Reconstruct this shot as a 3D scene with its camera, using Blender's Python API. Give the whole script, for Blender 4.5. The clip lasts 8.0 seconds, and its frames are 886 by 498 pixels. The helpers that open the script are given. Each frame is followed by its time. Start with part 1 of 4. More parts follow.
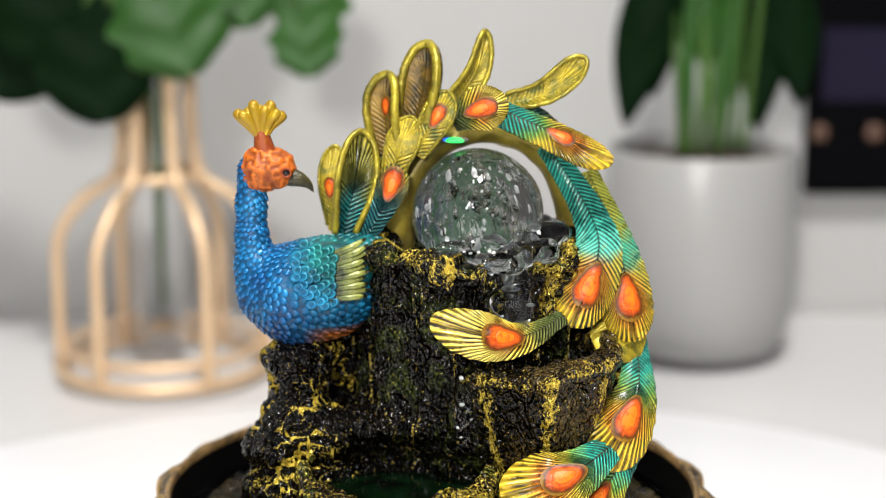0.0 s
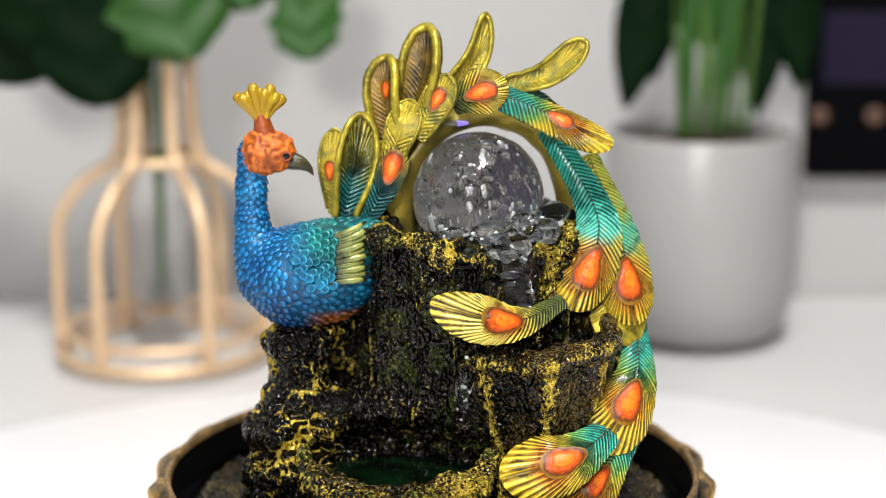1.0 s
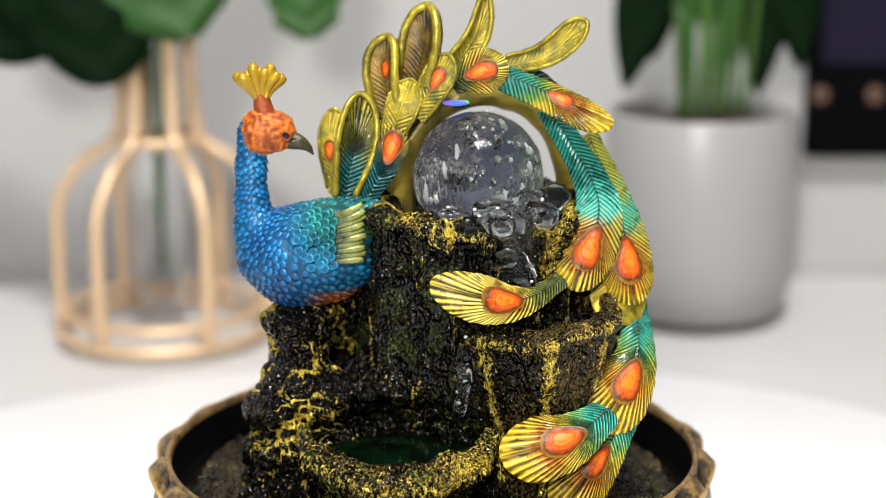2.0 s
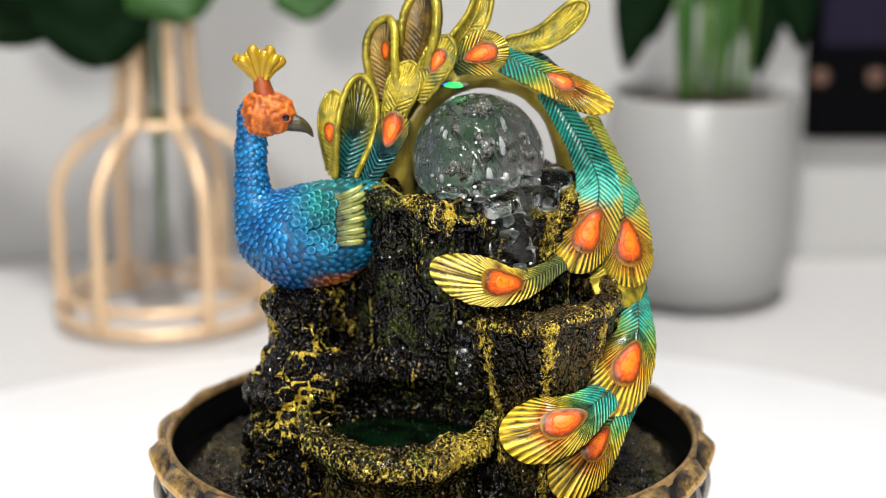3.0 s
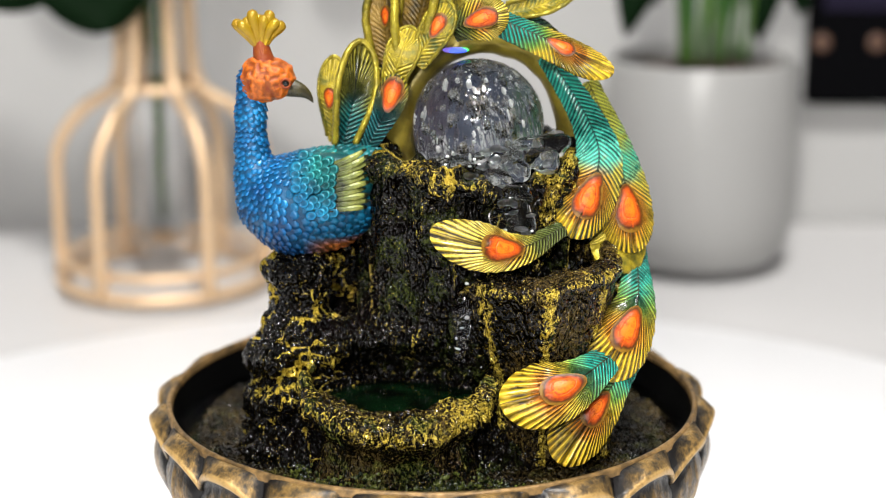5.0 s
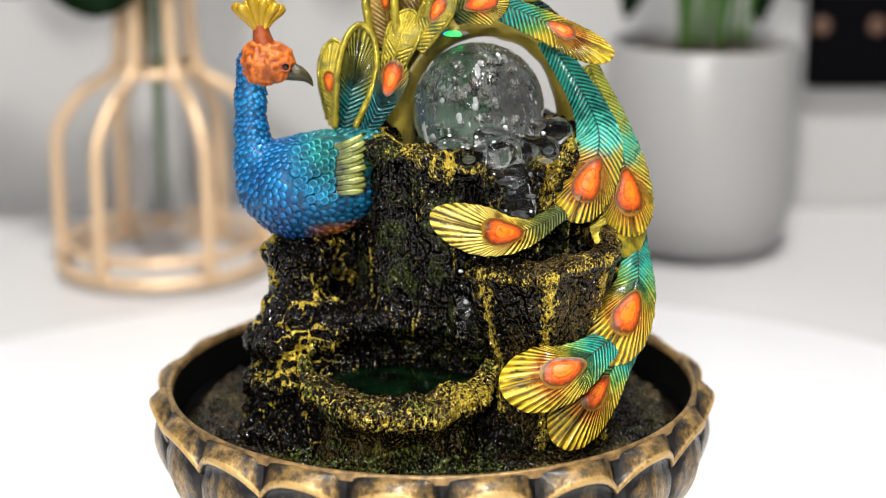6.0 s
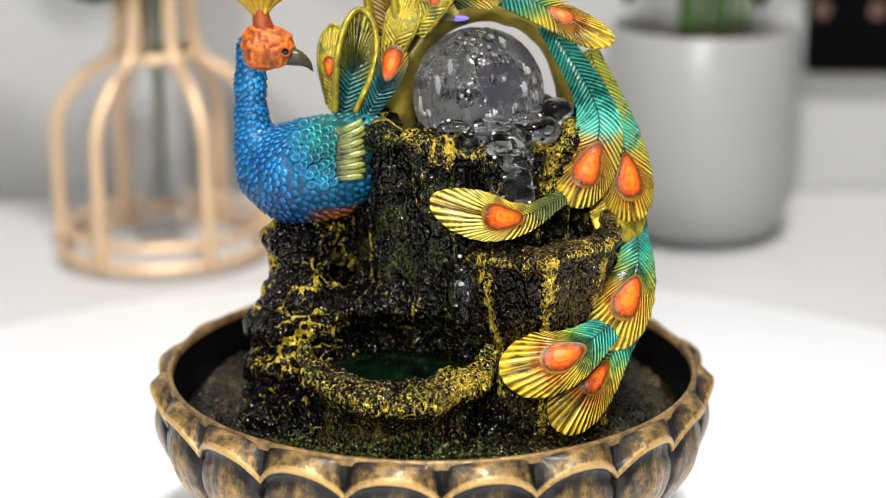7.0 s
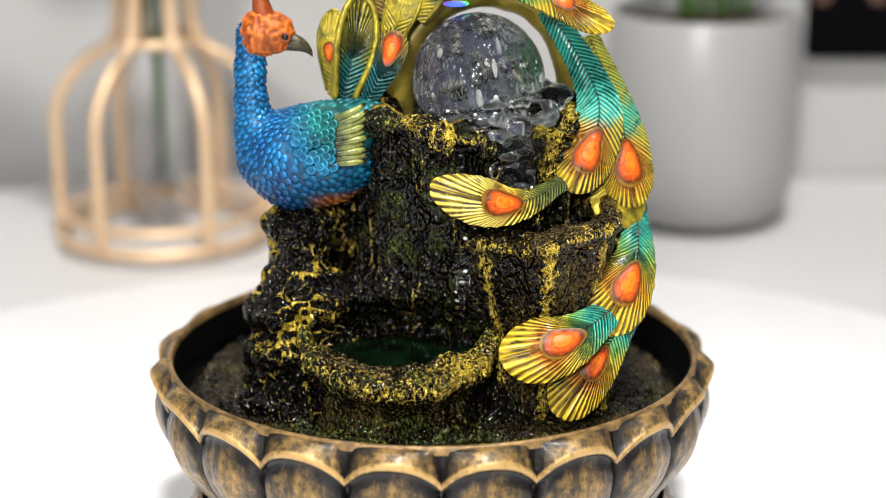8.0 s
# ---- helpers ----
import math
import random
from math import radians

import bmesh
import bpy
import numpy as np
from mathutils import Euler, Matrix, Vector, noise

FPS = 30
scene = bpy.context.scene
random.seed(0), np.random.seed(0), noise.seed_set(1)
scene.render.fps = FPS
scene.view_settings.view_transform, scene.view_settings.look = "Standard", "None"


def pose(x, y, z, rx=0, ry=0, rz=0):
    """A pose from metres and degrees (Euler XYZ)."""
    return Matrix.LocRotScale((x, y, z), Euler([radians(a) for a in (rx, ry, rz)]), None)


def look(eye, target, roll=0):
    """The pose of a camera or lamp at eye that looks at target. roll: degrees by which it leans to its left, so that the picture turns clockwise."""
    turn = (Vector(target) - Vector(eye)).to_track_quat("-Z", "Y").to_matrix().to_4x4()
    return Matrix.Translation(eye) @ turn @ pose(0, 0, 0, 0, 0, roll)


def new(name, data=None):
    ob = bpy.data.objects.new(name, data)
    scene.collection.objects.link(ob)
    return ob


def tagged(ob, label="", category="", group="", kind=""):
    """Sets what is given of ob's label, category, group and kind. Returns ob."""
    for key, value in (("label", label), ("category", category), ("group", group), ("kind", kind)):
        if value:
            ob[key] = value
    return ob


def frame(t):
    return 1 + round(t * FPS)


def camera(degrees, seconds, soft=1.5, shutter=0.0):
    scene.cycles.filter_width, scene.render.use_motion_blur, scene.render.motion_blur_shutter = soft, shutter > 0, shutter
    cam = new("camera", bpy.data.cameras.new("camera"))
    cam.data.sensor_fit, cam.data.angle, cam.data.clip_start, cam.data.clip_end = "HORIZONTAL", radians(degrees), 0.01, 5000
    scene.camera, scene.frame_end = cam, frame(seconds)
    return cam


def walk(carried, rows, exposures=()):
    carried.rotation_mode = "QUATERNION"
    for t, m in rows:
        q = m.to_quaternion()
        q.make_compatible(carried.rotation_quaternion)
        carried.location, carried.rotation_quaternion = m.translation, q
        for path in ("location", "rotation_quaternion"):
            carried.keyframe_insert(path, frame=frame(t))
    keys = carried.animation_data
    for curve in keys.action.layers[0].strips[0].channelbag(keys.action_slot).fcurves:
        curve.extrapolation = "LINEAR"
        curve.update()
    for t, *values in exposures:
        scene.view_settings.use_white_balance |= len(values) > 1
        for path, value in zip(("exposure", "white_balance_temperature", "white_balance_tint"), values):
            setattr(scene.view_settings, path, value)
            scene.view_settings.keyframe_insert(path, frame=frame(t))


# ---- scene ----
# The camera tilts slowly down on a stand in front of the table.
cam = camera(30.0, 8.0, soft=0.7, shutter=0.5)
EYE = (0.004, -0.5807, 0.2852)
DOWN = 11.876
ROWS = [
    (0.0, 0.0), (0.5, 0.282), (1.0, 0.574), (1.5, 0.934), (3.0, 1.897), (3.5, 2.199), (4.0, 2.49),
    (4.5, 2.792), (6.0, 3.648), (6.5, 3.92), (7.0, 4.164), (7.5, 4.407), (8.0, 4.66),
]
walk(cam, [(t, pose(*EYE, 90 - DOWN - turn, 0, 0)) for t, turn in ROWS])
cam.data.dof.use_dof = True
cam.data.dof.focus_distance = 0.556
cam.data.dof.aperture_fstop = 5.6
scene.view_settings.exposure = 0.0

# ---- light: sky and a side window, plus two unseen lamps added ----
world = bpy.data.worlds.new("sky")
scene.world = world
world.use_nodes = True
_wn = world.node_tree.nodes
_sky = _wn.new("ShaderNodeTexSky")
_sky.sky_type = "NISHITA"
_sky.sun_disc = False
_sky.sun_elevation, _sky.sun_rotation = radians(40), radians(120)
world.node_tree.links.new(_sky.outputs[0], _wn["Background"].inputs[0])
_wn["Background"].inputs[1].default_value = 0.1


def area_lamp(name, eye, target, w, h, watts, colour):
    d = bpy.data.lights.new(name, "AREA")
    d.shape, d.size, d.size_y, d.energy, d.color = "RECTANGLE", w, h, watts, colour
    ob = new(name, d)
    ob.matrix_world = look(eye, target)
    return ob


area_lamp("window_daylight_side", (-1.18, -0.75, 0.80), (0.0, -0.75, 0.70), 0.8, 0.9, 1.5, (1.0, 0.98, 0.95))
# added unseen lamps: a small front one for glints, an overhead key
area_lamp("front_key_lamp", (-0.26, -1.58, 0.80), (-0.24, 0.0, 0.55), 0.22, 0.26, 25, (1.0, 0.97, 0.93))
area_lamp("overhead_key_lamp", (0.12, -0.70, 1.84), (0.12, -0.70, 0.0), 0.26, 0.26, 58, (1.0, 0.98, 0.96))

# ---- small helpers ----


class Mat:
    """A node material with short calls for its nodes."""

    def __init__(self, name):
        self.m = bpy.data.materials.new(name)
        self.m.use_nodes = True
        self.t = self.m.node_tree
        self.b = self.t.nodes["Principled BSDF"]

    def nd(self, kind, ins=(), **props):
        n = self.t.nodes.new("ShaderNode" + kind)
        for k, v in props.items():
            setattr(n, k, v)
        for k, v in dict(ins).items():
            self.put(n.inputs[k], v)
        return n

    def put(self, sock, v):
        if isinstance(v, bpy.types.NodeSocket):
            self.t.links.new(v, sock)
        else:
            sock.default_value = (*v, 1) if isinstance(v, tuple) and len(v) == 3 and sock.type == "RGBA" else v

    def set(self, **kw):
        for k, v in kw.items():
            self.put(self.b.inputs[k.replace("_", " ")], v)
        return self.m

    def pos(self, sx=1.0, sy=1.0, sz=1.0):
        c = self.nd("TexCoord")
        return self.nd("Mapping", {0: c.outputs["Object"], "Scale": (sx, sy, sz)}).outputs[0]

    def uv(self):
        s = self.nd("SeparateXYZ", {0: self.nd("TexCoord").outputs["UV"]})
        return s.outputs[0], s.outputs[1]

    def noise(self, vec, scale, detail=4.0, rough=0.55):
        return self.nd("TexNoise", {"Vector": vec, "Scale": scale, "Detail": detail, "Roughness": rough}).outputs[0]

    def math(self, op, a, b=0.0, c=0.0):
        return self.nd("Math", {0: a, 1: b, 2: c}, operation=op).outputs[0]

    def ramp(self, fac, *stops):
        r = self.nd("ValToRGB", {0: fac})
        e = r.color_ramp.elements
        while len(e) < len(stops):
            e.new(0.5)
        for el, (p, c) in zip(e, stops):
            el.position, el.color = p, (*c, 1) if isinstance(c, tuple) else (c, c, c, 1)
        return r.outputs[0]

    def mix(self, fac, a, b, how="MIX"):
        n = self.nd("Mix", data_type="RGBA", blend_type=how)
        self.put(n.inputs[0], fac)
        self.put(n.inputs[6], a)
        self.put(n.inputs[7], b)
        return n.outputs[2]

    def bump(self, h, strength, dist):
        self.put(self.b.inputs["Normal"], self.nd("Bump", {"Height": h, "Strength": strength, "Distance": dist}).outputs[0])


def data_mesh(name, verts, faces, mat, uvs=None, smooth=True, barbs=None):
    me = bpy.data.meshes.new(name)
    me.from_pydata([tuple(v) for v in verts], [], [tuple(f) for f in faces])
    if uvs is not None:
        lay = me.uv_layers.new(name="UVMap")
        ids = np.empty(len(me.loops), np.int32)
        me.loops.foreach_get("vertex_index", ids)
        lay.data.foreach_set("uv", np.asarray(uvs, np.float32)[ids].ravel())
        if barbs is not None:
            me.uv_layers.new(name="Barb").data.foreach_set("uv", np.asarray(barbs, np.float32)[ids].ravel())
    me.materials.append(mat)
    if smooth:
        me.polygons.foreach_set("use_smooth", [True] * len(me.polygons))
    me.update()
    return me


def part(name, me, parent, label="", kind=""):
    """Links mesh data as one part under its thing; the mesh is in the thing's space."""
    if isinstance(me, tuple):
        me = data_mesh(name, *me)
    ob = new(name, me)
    ob.parent = parent
    return tagged(ob, label, kind=kind)


def thing(name, label, category, at=(0, 0, 0), group="", kind=""):
    ob = new(name)
    ob.location = at
    ob.empty_display_size = 0.02
    return tagged(ob, label, category, group, kind)


def lone(name, me, label, category, at=(0, 0, 0), kind="", group=""):
    if isinstance(me, tuple):
        me = data_mesh(name, *me)
    ob = new(name, me)
    ob.location = at
    return tagged(ob, label, category, group, kind)


RNG = np.random.default_rng(7)
LATTICE = RNG.random((32, 32, 32))


def vnoise(p, scale):
    """Smooth value noise in -1..1 at an array of points."""
    q = np.asarray(p, float) * scale + 100.3
    i = np.floor(q).astype(int)
    f = q - i
    f = f * f * (3 - 2 * f)
    out = 0
    for a in (0, 1):
        for b in (0, 1):
            for c in (0, 1):
                w = (f[..., 0] if a else 1 - f[..., 0]) * (f[..., 1] if b else 1 - f[..., 1]) * (f[..., 2] if c else 1 - f[..., 2])
                out = out + w * LATTICE[(i[..., 0] + a) % 32, (i[..., 1] + b) % 32, (i[..., 2] + c) % 32]
    return out * 2 - 1


def smin(a, b, k):
    h = np.clip(0.5 + 0.5 * (b - a) / k, 0, 1)
    return b * (1 - h) + a * h - k * h * (1 - h)


def smax(a, b, k):
    return -smin(-a, -b, k)


def skin(fn, lo, hi, h):
    """The surface where fn is zero, as vertices and quads (a surface net)."""
    ax = [np.arange(lo[i] - h, hi[i] + 2 * h, h) for i in range(3)]
    g = np.stack(np.meshgrid(*ax, indexing="ij"), -1)
    v = fn(g)
    s = v < 0
    n = np.array(v.shape) - 1
    acc = np.zeros((*n, 3))
    cnt = np.zeros(tuple(n))
    for axis in range(3):
        o1, o2 = [k for k in range(3) if k != axis]
        for d1 in (0, 1):
            for d2 in (0, 1):
                a = [slice(0, n[k]) for k in range(3)]
                a[o1], a[o2] = slice(d1, n[o1] + d1), slice(d2, n[o2] + d2)
                b = list(a)
                b[axis] = slice(1, n[axis] + 1)
                va, vb = v[tuple(a)], v[tuple(b)]
                hit = (va < 0) != (vb < 0)
                t = np.where(hit, va / np.where(hit, va - vb, 1), 0)
                pt = g[tuple(a)].copy()
                pt[..., axis] += t * h
                acc += pt * hit[..., None]
                cnt += hit
    on = cnt > 0
    ids = -np.ones(tuple(n), int)
    ids[on] = np.arange(on.sum())
    verts = acc[on] / cnt[on][:, None]
    quads = []
    for axis in range(3):
        o1, o2 = (axis + 1) % 3, (axis + 2) % 3
        a = [slice(1, n[k]) for k in range(3)]
        a[axis] = slice(0, n[axis])
        b = list(a)
        b[axis] = slice(1, n[axis] + 1)
        sa, sb = s[tuple(a)], s[tuple(b)]
        w = np.argwhere(sa != sb)
        flip = sa[tuple(w.T)]
        base = w.copy()
        base[:, o1] += 1
        base[:, o2] += 1
        q = []
        for d1, d2 in ((1, 1), (0, 1), (0, 0), (1, 0)):
            c = base.copy()
            c[:, o1] -= d1
            c[:, o2] -= d2
            q.append(ids[tuple(c.T)])
        q = np.stack(q, 1)
        q[~flip] = q[~flip][:, ::-1]
        quads.append(q)
    quads = np.concatenate(quads)
    return verts, quads[(quads >= 0).all(1)]


def normals_of(verts, quads):
    a, b, c, d = (verts[quads[:, i]] for i in range(4))
    fn = np.cross(c - a, d - b)
    out = np.zeros_like(verts)
    for i in range(4):
        np.add.at(out, quads[:, i], fn)
    return out / np.maximum(np.linalg.norm(out, axis=1, keepdims=True), 1e-9)


def spline(pts, n):
    """A smooth line of n points through pts."""
    p = np.asarray(pts, float)
    p = np.vstack([2 * p[0] - p[1], p, 2 * p[-1] - p[-2]])
    out = []
    for u in np.linspace(0, len(p) - 3 - 1e-6, n):
        i = int(u)
        t = u - i
        a, b, c, d = p[i:i + 4]
        out.append(0.5 * (2 * b + (c - a) * t + (2 * a - 5 * b + 4 * c - d) * t * t + (3 * b - a - 3 * c + d) * t ** 3))
    return np.array(out)


def grid_faces(nu, nv, wrap=False):
    f = []
    for i in range(nu - 1):
        for j in range(nv if wrap else nv - 1):
            k = (j + 1) % nv
            f.append((i * nv + j, i * nv + k, (i + 1) * nv + k, (i + 1) * nv + j))
    return f


def tube(path, radii, mat, sides=14, flat=1.0, caps=True, ref=None):
    """A rounded tube along a path; radii per point."""
    path = np.asarray(path, float)
    n = len(path)
    tan = np.gradient(path, axis=0)
    tan /= np.linalg.norm(tan, axis=1, keepdims=True)
    ref = np.array(ref) if ref else np.array([0.0, 1.0, 0.0]) if abs(tan[0][1]) < 0.9 else np.array([1.0, 0.0, 0.0])
    verts = []
    for i in range(n):
        s = np.cross(tan[i], ref)
        s /= np.linalg.norm(s)
        up = np.cross(s, tan[i])
        for j in range(sides):
            a = 2 * math.pi * j / sides
            verts.append(path[i] + radii[i] * (s * math.cos(a) + up * math.sin(a) * flat))
    faces = grid_faces(n, sides, True)
    if caps:
        faces += [tuple(range(sides))[::-1], tuple((n - 1) * sides + j for j in range(sides))]
    return verts, faces, mat


def lathe(profile, mat, sides=96, wobble=None):
    """A turned form from (radius, height) pairs."""
    verts = []
    for r, z in profile:
        for j in range(sides):
            a = 2 * math.pi * j / sides
            k = 1 + (wobble(a, z) if wobble else 0)
            verts.append((r * k * math.cos(a), r * k * math.sin(a), z))
    return verts, [f[::-1] for f in grid_faces(len(profile), sides, True)][::1], mat


def ball_mesh(centre, radii, mat, nu=24, nv=16):
    verts, faces = [], []
    for i in range(nv + 1):
        th = math.pi * i / nv
        for j in range(nu):
            a = 2 * math.pi * j / nu
            verts.append((centre[0] + radii[0] * math.sin(th) * math.cos(a), centre[1] + radii[1] * math.sin(th) * math.sin(a), centre[2] + radii[2] * math.cos(th)))
    return verts, [f[::-1] for f in grid_faces(nv + 1, nu, True)], mat


def box(x0, y0, z0, x1, y1, z1, mat, bevel=0.002):
    bm = bmesh.new()
    bmesh.ops.create_cube(bm, size=1)
    bmesh.ops.scale(bm, vec=(x1 - x0, y1 - y0, z1 - z0), verts=bm.verts)
    bmesh.ops.translate(bm, vec=((x0 + x1) / 2, (y0 + y1) / 2, (z0 + z1) / 2), verts=bm.verts)
    if bevel:
        bmesh.ops.bevel(bm, geom=bm.edges[:], offset=bevel, segments=2, affect="EDGES", profile=0.5)
    me = bpy.data.meshes.new("box")
    bm.to_mesh(me)
    bm.free()
    me.materials.append(mat)
    return me


# ---- materials ----


def plain(name, colour, rough=0.5, metal=0.0, vary=0.08, scale=40.0, bump=0.0002, **more):
    m = Mat(name)
    n = m.noise(m.pos(), scale)
    big = m.noise(m.pos(), scale * 0.12, 2)
    f = m.math("MULTIPLY_ADD", m.math("ADD", n, big), vary, 1 - vary)
    col = m.mix(1.0, colour, m.nd("CombineColor", {0: f, 1: f, 2: f}).outputs[0], "MULTIPLY")
    m.set(Base_Color=col, Roughness=m.math("MULTIPLY_ADD", n, 0.15, rough - 0.07), Metallic=metal, **more)
    if bump:
        m.bump(n, 0.4, bump)
    return m.m


def bark_material(name, tan=0.0, moss=0.0, rough=(0.06, 0.13), spec=0.26, relief=0.0030, gold=1.0):
    """Black wet resin bark; the mesh's first coordinate says where gold was dry-brushed over rims and ridges."""
    m = Mat(name)
    gilt, _ = m.uv()
    grain = m.noise(m.pos(1, 1, 0.7), 900, 6, 0.75)
    mid = m.noise(m.pos(1, 1, 0.5), 260, 6, 0.7)
    fine = m.noise(m.pos(), 2300, 3, 0.6)
    patch = m.noise(m.pos(1, 1, 0.5), 75, 4, 0.6)
    vein = m.math("MULTIPLY_ADD", m.math("ABSOLUTE", m.math("SUBTRACT", m.noise(m.pos(1, 1, 0.45), 300, 4, 0.6), 0.5)), -5.0, 1.0)
    thin = m.math("MULTIPLY_ADD", vein, 0.40, m.math("MULTIPLY_ADD", m.math("SUBTRACT", grain, 0.5), 2.0, m.math("MULTIPLY", m.math("SUBTRACT", fine, 0.5), 1.0)))
    brush = m.math("MULTIPLY_ADD", gilt, 0.72, thin)
    g = m.math("MULTIPLY", m.ramp(brush, (0.62, 0.0), (0.86, 1.0)), gold)
    dark = m.ramp(mid, (0.35, (0.0004, 0.0004, 0.0005)), (0.70, (0.004, 0.003, 0.002)))
    if tan:
        worn = m.math("MULTIPLY", m.ramp(m.math("MULTIPLY_ADD", m.math("SUBTRACT", grain, 0.5), 1.6, patch), (0.46, 0.0), (0.66, 1.0)), tan)
        dark = m.mix(worn, dark, m.ramp(fine, (0.35, (0.03, 0.020, 0.005)), (0.65, (0.15, 0.10, 0.030))))
    goldc = m.ramp(fine, (0.33, (0.10, 0.062, 0.004)), (0.50, (0.48, 0.33, 0.025)), (0.66, (0.95, 0.75, 0.14)))
    col = m.mix(g, dark, goldc)
    if moss:
        mm = m.math("MULTIPLY", m.ramp(m.noise(m.pos(), 95, 6, 0.65), (0.52, 0.0), (0.60, 1.0)), moss)
        col = m.mix(mm, col, m.ramp(grain, (0.45, (0.005, 0.013, 0.002)), (0.62, (0.16, 0.20, 0.035))))
    m.set(Base_Color=col, Roughness=m.ramp(grain, (0.35, rough[0]), (0.65, rough[1])), Metallic=m.math("MULTIPLY", g, 0.35), Specular_IOR_Level=spec)
    lumps = m.noise(m.pos(1, 1, 0.7), 640, 0.5, 0.5)
    m.bump(m.math("MULTIPLY_ADD", m.noise(m.pos(1, 1, 0.35), 210, 1, 0.5), 0.9, lumps), 1.0, relief)
    return m.m


def plume_material(name, stops, wash, metal=0.26, spot=None):
    """Painted feather: colours along its length, a dark wash in the grooves between the barbs."""
    m = Mat(name)
    u, v = m.uv()
    barb = m.nd("SeparateXYZ", {0: m.nd("UVMap", uv_map="Barb").outputs[0]}).outputs[0]
    n = m.noise(m.pos(), 170, 5)
    fine = m.noise(m.pos(), 800, 3)
    side = m.math("ABSOLUTE", m.math("SUBTRACT", v, 0.5))
    along = m.math("ADD", m.math("MULTIPLY_ADD", n, 0.36, -0.18), m.math("MULTIPLY_ADD", side, 0.26, u))
    col = m.ramp(along, *stops)
    if spot:
        du = m.math("SUBTRACT", u, spot)
        r = m.math("SQRT", m.math("ADD", m.math("MULTIPLY", m.math("MULTIPLY", du, du), 6.0), m.math("MULTIPLY", side, side)))
        r = m.math("MULTIPLY_ADD", n, 0.2, m.math("SUBTRACT", r, 0.1))
        col = m.mix(m.ramp(r, (0.24, 0.9), (0.46, 0.0)), col, (0.70, 0.20, 0.012))
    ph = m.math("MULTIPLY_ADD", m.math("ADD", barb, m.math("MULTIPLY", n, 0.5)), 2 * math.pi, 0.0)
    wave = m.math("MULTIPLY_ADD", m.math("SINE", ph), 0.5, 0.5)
    # highlights on the barb crests, painted by brightening the colour
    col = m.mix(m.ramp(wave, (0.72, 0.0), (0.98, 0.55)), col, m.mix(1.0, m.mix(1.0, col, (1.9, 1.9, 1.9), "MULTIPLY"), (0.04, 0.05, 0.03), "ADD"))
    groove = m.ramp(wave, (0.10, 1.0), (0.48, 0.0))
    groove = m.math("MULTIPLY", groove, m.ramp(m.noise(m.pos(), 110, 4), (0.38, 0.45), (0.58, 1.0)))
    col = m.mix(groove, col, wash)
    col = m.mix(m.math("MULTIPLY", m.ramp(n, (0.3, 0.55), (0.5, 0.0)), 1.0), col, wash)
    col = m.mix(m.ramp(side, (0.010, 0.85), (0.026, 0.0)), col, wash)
    m.set(Base_Color=col, Roughness=m.math("MULTIPLY_ADD", n, 0.3, 0.14), Metallic=metal, Coat_Weight=0.2, Coat_Roughness=0.15)
    m.bump(m.math("ADD", m.math("MULTIPLY_ADD", wave, 0.9, n), m.math("MULTIPLY", fine, 0.3)), 1.0, 0.0012)
    return m.m


TEAL, SEA, GOLD = (0.0, 0.13, 0.14), (0.01, 0.36, 0.27), (0.74, 0.49, 0.025)
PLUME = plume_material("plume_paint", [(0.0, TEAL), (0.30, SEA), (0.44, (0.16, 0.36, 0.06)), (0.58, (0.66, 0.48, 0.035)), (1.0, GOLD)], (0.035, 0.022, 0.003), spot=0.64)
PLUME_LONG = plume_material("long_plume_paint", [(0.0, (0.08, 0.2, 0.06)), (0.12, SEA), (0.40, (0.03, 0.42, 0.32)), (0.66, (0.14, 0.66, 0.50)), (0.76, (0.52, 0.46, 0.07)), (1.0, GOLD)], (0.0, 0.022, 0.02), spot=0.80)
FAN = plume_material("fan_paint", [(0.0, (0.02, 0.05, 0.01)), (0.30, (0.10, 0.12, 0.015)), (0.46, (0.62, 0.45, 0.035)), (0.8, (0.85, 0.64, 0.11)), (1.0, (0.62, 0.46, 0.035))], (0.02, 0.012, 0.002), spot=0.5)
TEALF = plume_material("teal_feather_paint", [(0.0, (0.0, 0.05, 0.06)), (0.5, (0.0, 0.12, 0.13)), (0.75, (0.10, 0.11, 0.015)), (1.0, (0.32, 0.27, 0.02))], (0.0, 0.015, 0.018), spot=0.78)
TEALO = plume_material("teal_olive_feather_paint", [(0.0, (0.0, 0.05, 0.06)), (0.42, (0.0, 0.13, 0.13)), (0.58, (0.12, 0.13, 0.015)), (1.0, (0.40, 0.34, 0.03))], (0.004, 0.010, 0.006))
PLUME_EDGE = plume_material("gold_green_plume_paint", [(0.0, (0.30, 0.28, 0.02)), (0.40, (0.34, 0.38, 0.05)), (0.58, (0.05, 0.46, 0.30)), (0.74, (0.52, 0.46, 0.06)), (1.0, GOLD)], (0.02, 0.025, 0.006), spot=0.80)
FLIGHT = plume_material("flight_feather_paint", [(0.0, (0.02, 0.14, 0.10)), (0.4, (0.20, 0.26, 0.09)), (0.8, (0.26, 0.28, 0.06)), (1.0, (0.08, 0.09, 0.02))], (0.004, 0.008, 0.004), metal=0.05)


